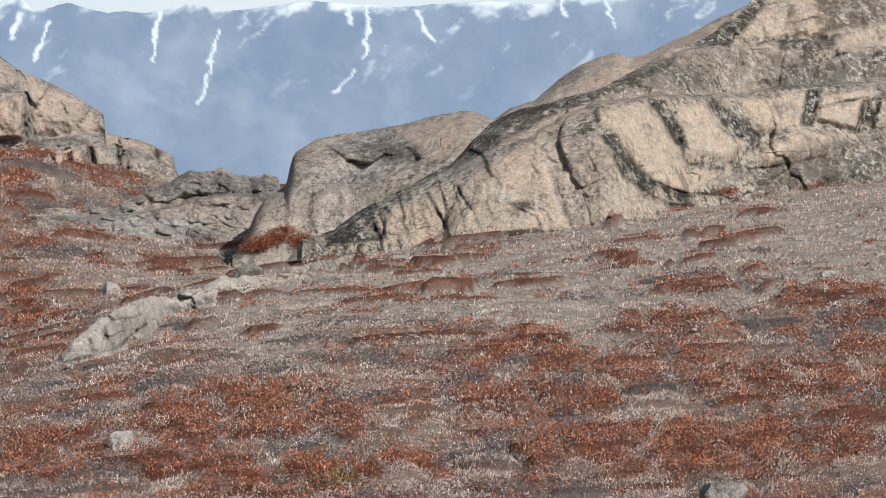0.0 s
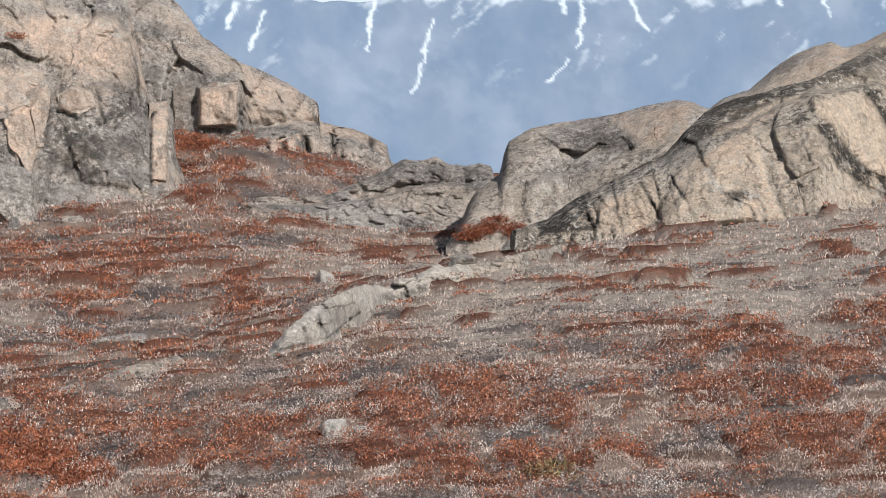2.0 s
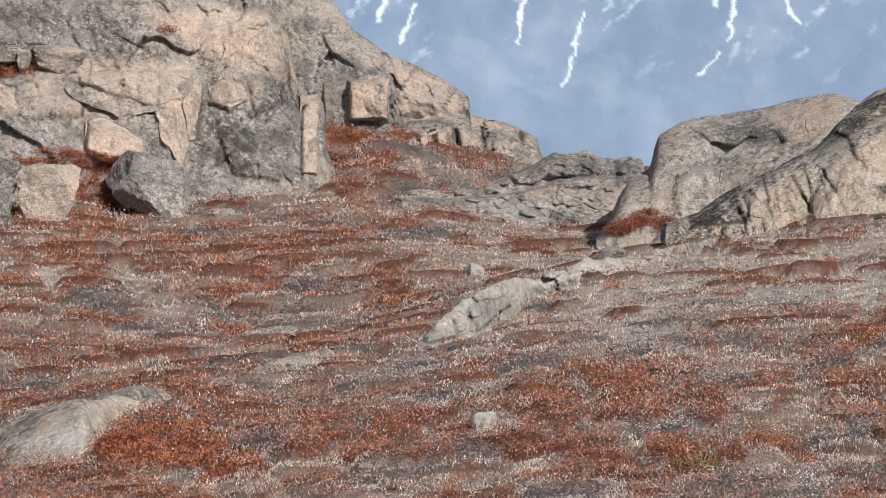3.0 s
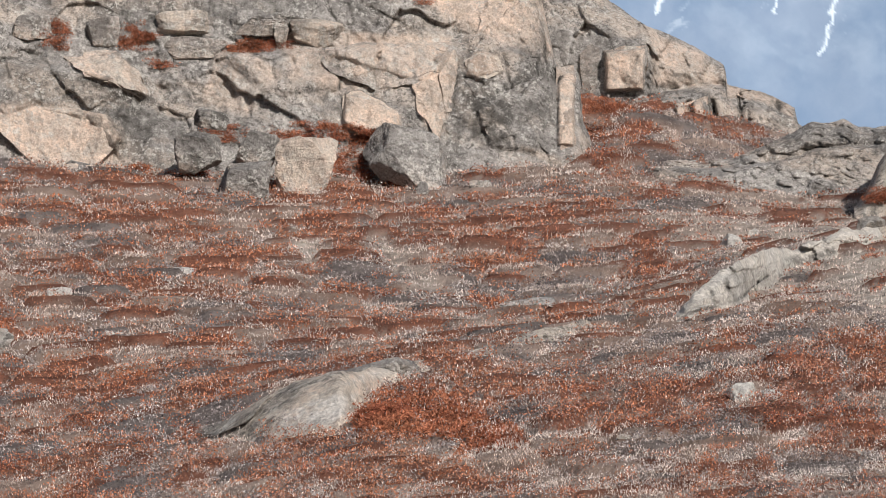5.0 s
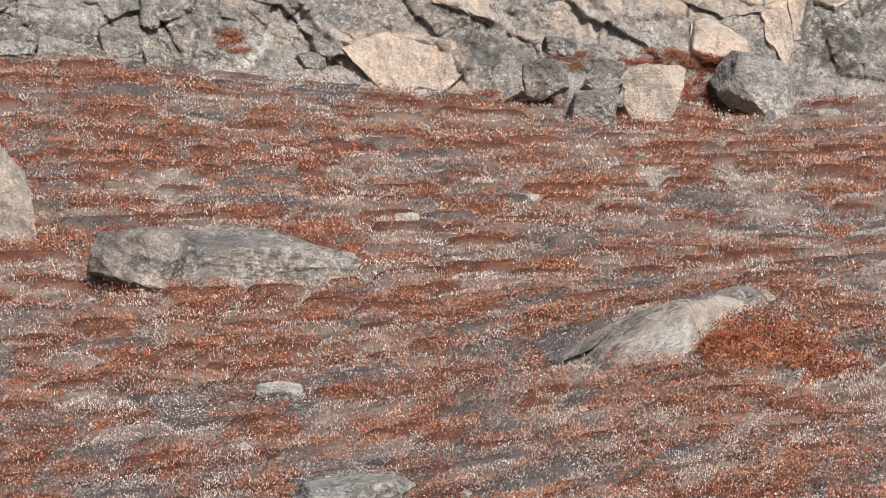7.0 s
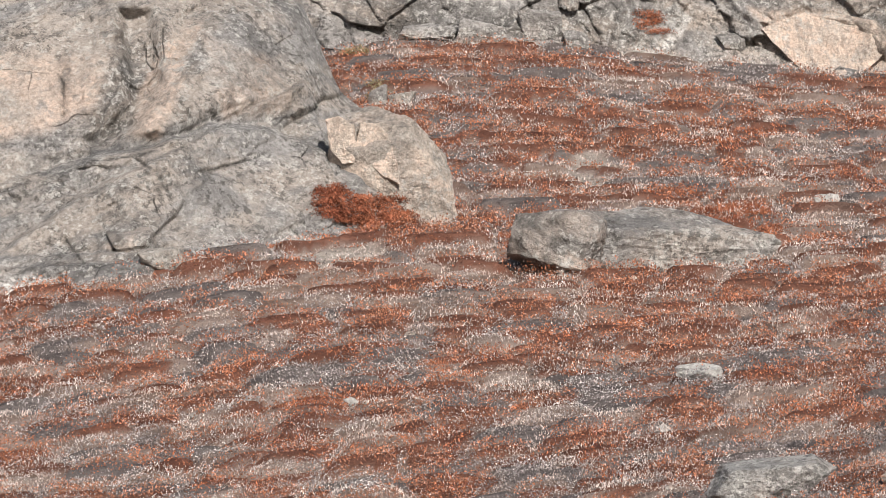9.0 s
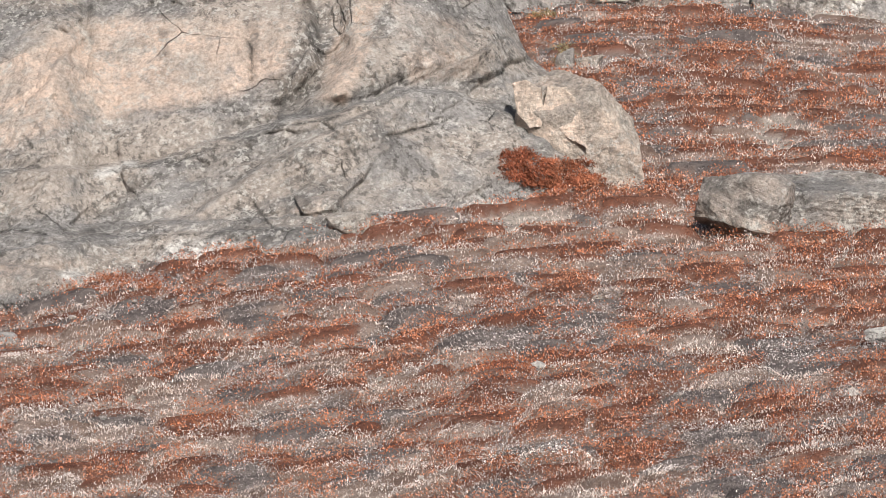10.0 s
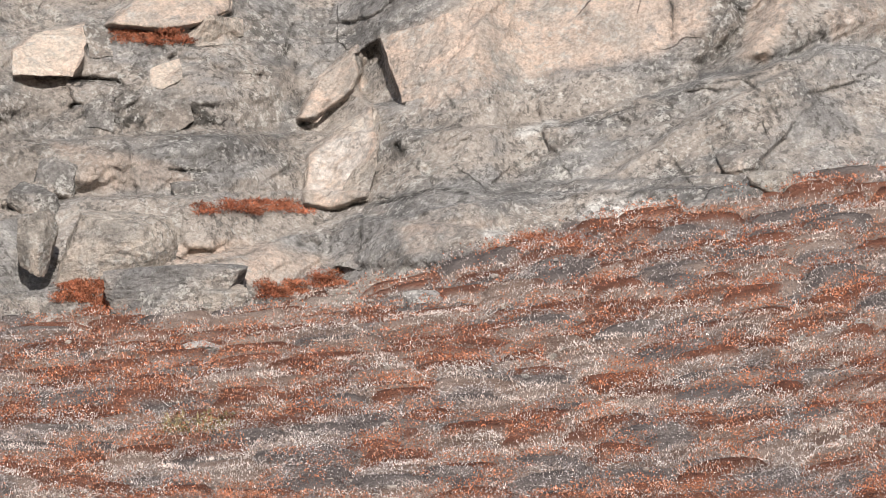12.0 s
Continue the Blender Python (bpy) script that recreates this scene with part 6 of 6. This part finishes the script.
for k, (box, text) in enumerate((
    ((5.14, -2.16, 0.5, 0.28), "pale angular stone with a dark foot"), ((4.63, -2.14, 0.39, 0.15), "low pale stone in the heath"), ((-4.45, -3.15, 0.78, 0.47), "rounded pale grey stone sunk in the heath"),
    ((5.27, 0.27, 0.36, 0.21), "whitish stone on the far slope"), ((4.93, 0.40, 0.21, 0.16), "grey stone on the far slope"), ((15.91, -0.60, 0.40, 0.22), "pale speckled stone in the meadow"),
    ((15.08, -1.20, 0.36, 0.13), "low white stone in the meadow"), ((9.25, 1.08, 0.39, 0.25), "small grey block at the foot of the cliff"), 
    ((8.50, -0.76, 0.90, 0.23), "flat grey rock in the meadow"), ((10.09, 0.49, 0.40, 0.13), "low pale stone below the cliff"), ((13.83, -0.19, 0.90, 0.13), "flat pale stones in the meadow"),
    ((17.89, -3.39, 0.79, 0.30), "flat white-topped stone in the heath"), ((16.76, -5.35, 2.11, 0.82), "large rounded grey rock sunk in the heath"), ((23.43, -3.79, 0.25, 0.12), "small white stone in the heath"),
    ((21.63, -2.30, 0.31, 0.14), "low grey stone in the heath"),   
    ((24.94, -3.79, 0.43, 0.15), "rounded pale stone in the heath"),  ((25.23, -2.18, 0.25, 0.13), "small pale stone near the slab"), 
    ((31.91, -3.49, 0.74, 0.27), "smooth oval grey boulder on the heath"),  ((35.47, -4.16, 0.67, 0.15), "flat whitish stone in the heath"), ((18.45, -4.16, 0.22, 0.12), "small white stone in the heath"),
    ((-0.17, -0.46, 0.22, 0.13), "small white stone on gravel"), ((-6.09, 0.52, 0.27, 0.14), "white pebbles on the gravel shoulder"))):
    grey = "grey" in text
    boulder(box, ROCK_SLAB if grey and box[2] > 0.7 else ROCK_PALE if grey else ROCK_WHITE, 200 + k, text, cuts=9, square=0.66, jitter=0.5, thick=0.9, sunk=0.3, group=STONES, dark=0.1, white=0.5 if grey else 0.9)


# ---- plants ----
def blades(name, places, radius, height, count, width, material, label, seed, upright=0.35, long=0.5):
    """Low plants, each a small dome of pointed leaves; radius and height per tuft. upright: how far the leaves stand, long: their length against the dome's height."""
    dice = np.random.RandomState(seed)
    n = len(places)
    radius, height = np.broadcast_to(radius, n)[:, None], np.broadcast_to(height, n)[:, None]
    a, q = dice.uniform(0, 2 * np.pi, (n, count)), np.sqrt(dice.uniform(0, 1, (n, count)))
    ox, oy = q * np.cos(a), q * np.sin(a)
    dome = np.sqrt(np.maximum(1 - q * q, 0.0)) * dice.uniform(0.25, 1.0, (n, count))
    root = np.stack([radius * ox, radius * oy, height * dome * 0.9 - 0.03], -1) + places[:, None, :]
    out = dice.normal(0, 0.5, (n, count, 3)) + np.stack([0.5 * ox, 0.5 * oy, 0 * ox + upright], -1)
    out /= np.linalg.norm(out, axis=-1, keepdims=True)
    tip = root + out * (height * long * dice.uniform(0.6, 1.3, (n, count)))[..., None]
    side = dice.normal(0, 1, (n, count, 3))
    side -= out * (side * out).sum(-1, keepdims=True)
    side *= (np.broadcast_to(width, n)[:, None] * dice.uniform(0.6, 1.4, (n, count)) / np.linalg.norm(side, axis=-1))[..., None]
    verts = np.stack([root - side * 0.5, root + side * 0.5, tip], 2).reshape(-1, 3)
    faces = np.arange(len(verts)).reshape(-1, 3)
    ob = mesh(name, verts, faces, material, smooth=False)
    return tagged(ob, label, "plants", kind="stuff")


def scatter(count, seed, near_to=61.0, far_to=178.0):
    """Bearings and distances all over the slope, thinner with distance."""
    dice = np.random.RandomState(seed)
    b = dice.uniform(-7.6, 39.6, count)
    u = dice.uniform(0, 1, count)
    k = -0.25
    r = (near_to**k + u * (far_to**k - near_to**k)) ** (1 / k)
    keep = ~((b > 24.5) & (r > 124)) & ~((b < 1.5) & (r > 150))
    return b[keep], r[keep], dice


def strew(count, seed, near_to=48.0, far_to=176.0):
    """Bearings and distances all over the slope, denser where it rises steeply and where it is near."""
    dice = np.random.RandomState(seed)
    columns = np.arange(-7.6, 39.6, 0.25)
    reach = np.arange(near_to, far_to, 0.25)
    each = count // len(columns)
    bearings, reaches = [], []
    for first in columns:
        rise = np.degrees(np.arctan2(land(np.full(reach.shape, first + 0.12), reach) - EYE, reach))
        rise = np.maximum.accumulate(rise) + 0.002 * (reach - near_to)
        bearings.append(first + dice.uniform(0, 0.25, each))
        reaches.append(np.interp(dice.uniform(rise[0], rise[-1], each), rise, reach) + dice.uniform(-0.3, 0.3, each))
    b, r = np.concatenate(bearings), np.concatenate(reaches)
    keep = ~((b > 24.5) & (r > 124)) & ~((b < 1.5) & (r > 150))
    return b[keep], r[keep], dice


def on_ground(b, r):
    return np.stack([-r * np.sin(np.radians(b)), r * np.cos(np.radians(b)), surface(b, r)], -1)


def reach_scale(r):
    """Leaves farther off may be fewer and larger."""
    return np.clip(r / 85, 0.75, 1.8)


def sward(name, places, r, length, width, material, label, seed, upright=0.5):
    """Single leaves all over the ground, each a small pointed blade; sizes in metres at 85 m, larger farther off."""
    dice = np.random.RandomState(seed)
    n = len(r)
    scale = reach_scale(r)
    root = places
    out = dice.normal(0, 0.55, (n, 3)) + np.array([0, -0.15, upright])
    out /= np.linalg.norm(out, axis=-1, keepdims=True)
    tip = root + out * (length * scale * dice.uniform(0.6, 1.4, n))[:, None]
    side = dice.normal(0, 1, (n, 3))
    side -= out * (side * out).sum(-1, keepdims=True)
    side *= (width * scale * dice.uniform(0.6, 1.4, n) / np.linalg.norm(side, axis=-1))[:, None]
    verts = np.stack([root - side * 0.5, root + side * 0.5, tip], 1).reshape(-1, 3)
    ob = mesh(name, verts, np.arange(3 * n).reshape(-1, 3), material, smooth=False)
    return tagged(ob, label, "plants", kind="stuff")


b, r, dice = strew(1640000, 1)
x, y, heath, grey, bare, hump, middle = knots(b, r)
u, w = dice.uniform(0, 1, len(b)), dice.uniform(0, 1, len(b))
knobs = np.clip(0.5 + 1.1 * fractal(x / 0.5, y / 1.3, 95, 2), 0, 1)
lift = dice.uniform(0, 1, len(b)) * (0.05 + (0.06 + 0.17 * knobs) * np.maximum(heath, grey) + 0.07 * knobs) * (1 - 0.6 * bare)
places = np.stack([x, y, raised(b, r, x, y, hump) + lift + 0.035], -1)
hue = 0.1 + 0.26 * step(13, 4, b) + 0.5 * fractal(b * 1.1, r / 5, 93, 3)
drifts = fractal(b * 1.9, r / 5, 97, 3)
flecks = fractal(x / 0.75, y / 1.9, 99, 3)
red = (0.5 * heath + 0.9 * flecks - 0.2 * bare + 0.25 * (u - 0.5) > 0.25) & (dice.uniform(0, 1, len(b)) < 0.88)
# cushion rims turn grey to imitate the shaded base of each clump
skirt = (heath > 0.5) & (middle < 0.2 + 0.3 * flecks)
red &= ~skirt
k = red & (w > hue)
sward("red_heath", places[k], r[k], 0.046, 0.036, RUST, "rust-red dwarf birch and heath in autumn colour", 11)
k = red & (w <= hue)
sward("dark_heath", places[k], r[k], 0.046, 0.036, WINE, "dark wine-red low heath", 12)
twigs = ~red & (0.45 * skirt + 0.6 * grey + 0.7 * fractal(x / 0.8, y / 1.9, 89, 3) - 0.15 * bare + 0.5 * (w - 0.5) > 0.22)
white = ~red & (bare < 0.6) & (u < 0.02 + 0.14 * step(16, 26, b) + 0.4 * drifts + 0.4 * fractal(x / 0.7, y / 1.6, 98, 2) + 0.12 * (grey > 0.5))
k = twigs & ~white
sward("grey_willow", places[k], r[k], 0.045, 0.036, GREY, "grey leafless dwarf willow twigs, and grey rims imitating shade under heath cushions", 13)
sward("seed_down", places[white] + np.array([0, 0, 0.05]), r[white], 0.026, 0.024, DOWN, "white fluffy seed heads over the willow", 14)
k = ~red & ~twigs & ~white & (u > 0.6 * bare)
sward("dry_grass", places[k], r[k], 0.06, 0.019, STRAW, "dry straw-coloured grass and sedge", 15, upright=1.5)


def pebbles(name, b, r, size, material, label, seed):
    """Loose stones strewn over the ground."""
    dice = np.random.RandomState(seed)
    v, f = BALLS[1]
    n = len(b)
    shape = v[None] * (1 + dice.uniform(-0.35, 0.2, (n, len(v), 1))) * (np.array([1.0, 1.0, 0.6]) * dice.uniform(0.7, 1.4, (n, 3)))[:, None, :]
    turn = dice.uniform(0, 2 * np.pi, n)[:, None]
    x, y = shape[..., 0] * np.cos(turn) - shape[..., 1] * np.sin(turn), shape[..., 0] * np.sin(turn) + shape[..., 1] * np.cos(turn)
    verts = np.stack([x, y, shape[..., 2]], -1) * size[:, None, None] + on_ground(b, r)[:, None, :] + np.array([0, 0, 0.02])
    faces = (f[None] + (np.arange(n) * len(v))[:, None, None]).reshape(-1, 3)
    ob = mesh(name, verts.reshape(-1, 3), faces, material, smooth=False, marks={"fresh": np.repeat(dice.uniform(0, 0.5, n), len(v)), "dark": np.repeat(0 * turn[:, 0], len(v))})
    tagged(ob, label, "stones", kind="stuff")


b, r, dice = scatter(16000, 4)
_, _, heath, grey, bare, _, _ = knots(b, r)
k = dice.uniform(0, 1, len(b)) < 0.06 + 0.55 * bare - 0.05 * heath
pebbles("loose_stones", b[k], r[k], 0.05 + 0.11 * dice.uniform(0, 1, k.sum()) ** 3, ROCK_PALE, "loose pale stones strewn over gravel and heath", 16)
OLIVE = leaf_material("olive_willow_leaves", (0.2, 0.16, 0.085), (0.3, 0.245, 0.14))
spots = []
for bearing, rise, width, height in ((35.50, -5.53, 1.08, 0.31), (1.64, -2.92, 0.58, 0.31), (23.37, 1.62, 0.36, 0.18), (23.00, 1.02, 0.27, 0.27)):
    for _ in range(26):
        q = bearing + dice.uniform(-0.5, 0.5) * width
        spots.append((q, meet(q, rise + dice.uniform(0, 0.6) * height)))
spots = np.array(spots)
blades("olive_willow", on_ground(spots[:, 0], spots[:, 1]), dice.uniform(0.2, 0.4, len(spots)), dice.uniform(0.2, 0.36, len(spots)), 24, 0.04, OLIVE, "olive-green dwarf willow bushes among the heath", 17)

BIRCH = leaf_material("birch_leaves", (0.25, 0.085, 0.05), (0.38, 0.15, 0.085))
# taller bushes: bearings from and to, rise of the foot, count, height in metres
thicket, tall = [], []
for first, last, rise, count, height in ((11.23, 9.21, -2.65, 150, 0.36), (11.09, 9.44, -2.3, 110, 0.32), (14.05, 13.29, -2.74, 40, 0.2), (9.57, 8.63, -2.85, 60, 0.3), (11.31, 10.25, -2.61, 70, 0.35), (10.07, 9.0, -2.48, 50, 0.3), (18.22, 16.7, -0.83, 90, 0.25), (24.02, 22.13, -0.9, 110, 0.3), (21.05, 20.52, -1.35, 40, 0.3), (30.86, 29.16, -2.55, 90, 0.25), (18.12, 16.59, -0.98, 90, 0.25)):
    for _ in range(count):
        q = first + (last - first) * (0.5 + 0.5 * dice.uniform(-1, 1) * dice.uniform(0.3, 1) ** 0.5)
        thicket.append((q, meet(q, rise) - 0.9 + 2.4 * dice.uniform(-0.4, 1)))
        tall.append(height * dice.uniform(0.6, 1.15))
thicket = np.array(thicket)
blades("dwarf_birch", on_ground(thicket[:, 0], thicket[:, 1]), dice.uniform(0.22, 0.42, len(thicket)), np.array(tall), 70, 0.034, BIRCH, "rust-red dwarf birch bushes beside the rocks", 18, long=0.25)


def ledge_heath(name, regions, depth, seed, material=BIRCH, dense=1000):
    """Heath that grows on the ledges of a crag, within areas of bearing and rise."""
    dice = np.random.RandomState(seed)
    places = []
    for bearing, rise, width, height in regions:
        for _ in range(int(dense * width * height) + 14):
            x, y = dice.uniform(-0.5, 0.5), dice.uniform(0, 1)
            p, q = bearing + x * width, rise + y * height
            if (2 * x) ** 2 + (2 * y - 1) ** 2 + 2.2 * noise.noise(Vector((p * 5, q * 9, seed))) < 0.8:
                places.append(spot(p, q - 0.03, depth(p, q) - 0.12))
    places = np.array(places)
    blades(name, places, dice.uniform(0.2, 0.42, len(places)), dice.uniform(0.09, 0.22, len(places)), 24, 0.036, material, "tufts of rust-red heath on rock ledges", seed)


ledge_heath("ledge_heath", [(14.69, 3.38, 0.63, 0.34), (12.76, 3.36, 1.03, 0.21), (14.38, 3.10, 0.54, 0.13), (11.84, 1.91, 1.53, 0.36), (13.36, 1.93, 0.81, 0.29), (11.03, 1.78, 0.63, 0.40), (11.30, 0.97, 0.63, 0.90), (13.78, 1.19, 0.85, 0.36),
    (12.91, 0.98, 0.45, 0.32), (10.49, 1.02, 0.63, 0.36), (9.89, 0.99, 0.49, 0.30), (7.31, 2.37, 0.72, 0.31), (15.99, 3.37, 0.45, 0.49), (14.70, 3.47, 0.54, 0.36), (12.91, 3.35, 0.72, 0.24), (18.67, 2.15, 0.54, 0.36), (14.65, 1.38, 0.36, 0.22), (10.17, 4.12, 0.27, 0.09)],
    left_depth, 301)
ledge_heath("slab_heath", [(34.61, -1.98, 1.93, 0.23), (36.27, 0.69, 1.35, 0.25), (37.34, -3.42, 0.76, 0.46), (36.83, -3.71, 0.99, 0.29), (34.12, -3.30, 0.94, 0.27), (33.45, -3.17, 0.49, 0.31), (24.53, -1.52, 0.40, 0.31), (23.70, -0.84, 0.63, 0.58), (23.12, -1.08, 1.08, 0.65), (22.40, -1.19, 1.08, 0.54)], slab_depth, 302, BIRCH, 1100)
ledge_heath("crag_heath", [(-6.13, 1.88, 0.72, 0.20), (-3.75, 1.54, 0.40, 0.16), (-4.49, 1.86, 0.27, 0.13), (-2.70, 1.26, 0.45, 0.13)], right_depth, 303, WINE, 1100)
ledge_heath("dome_heath", [(2.82, 1.01, 0.54, 0.27), (2.48, 1.10, 0.67, 0.27), (2.12, 0.96, 0.49, 0.27), (2.99, 0.92, 0.36, 0.22)], dome_depth, 304, BIRCH, 1000)
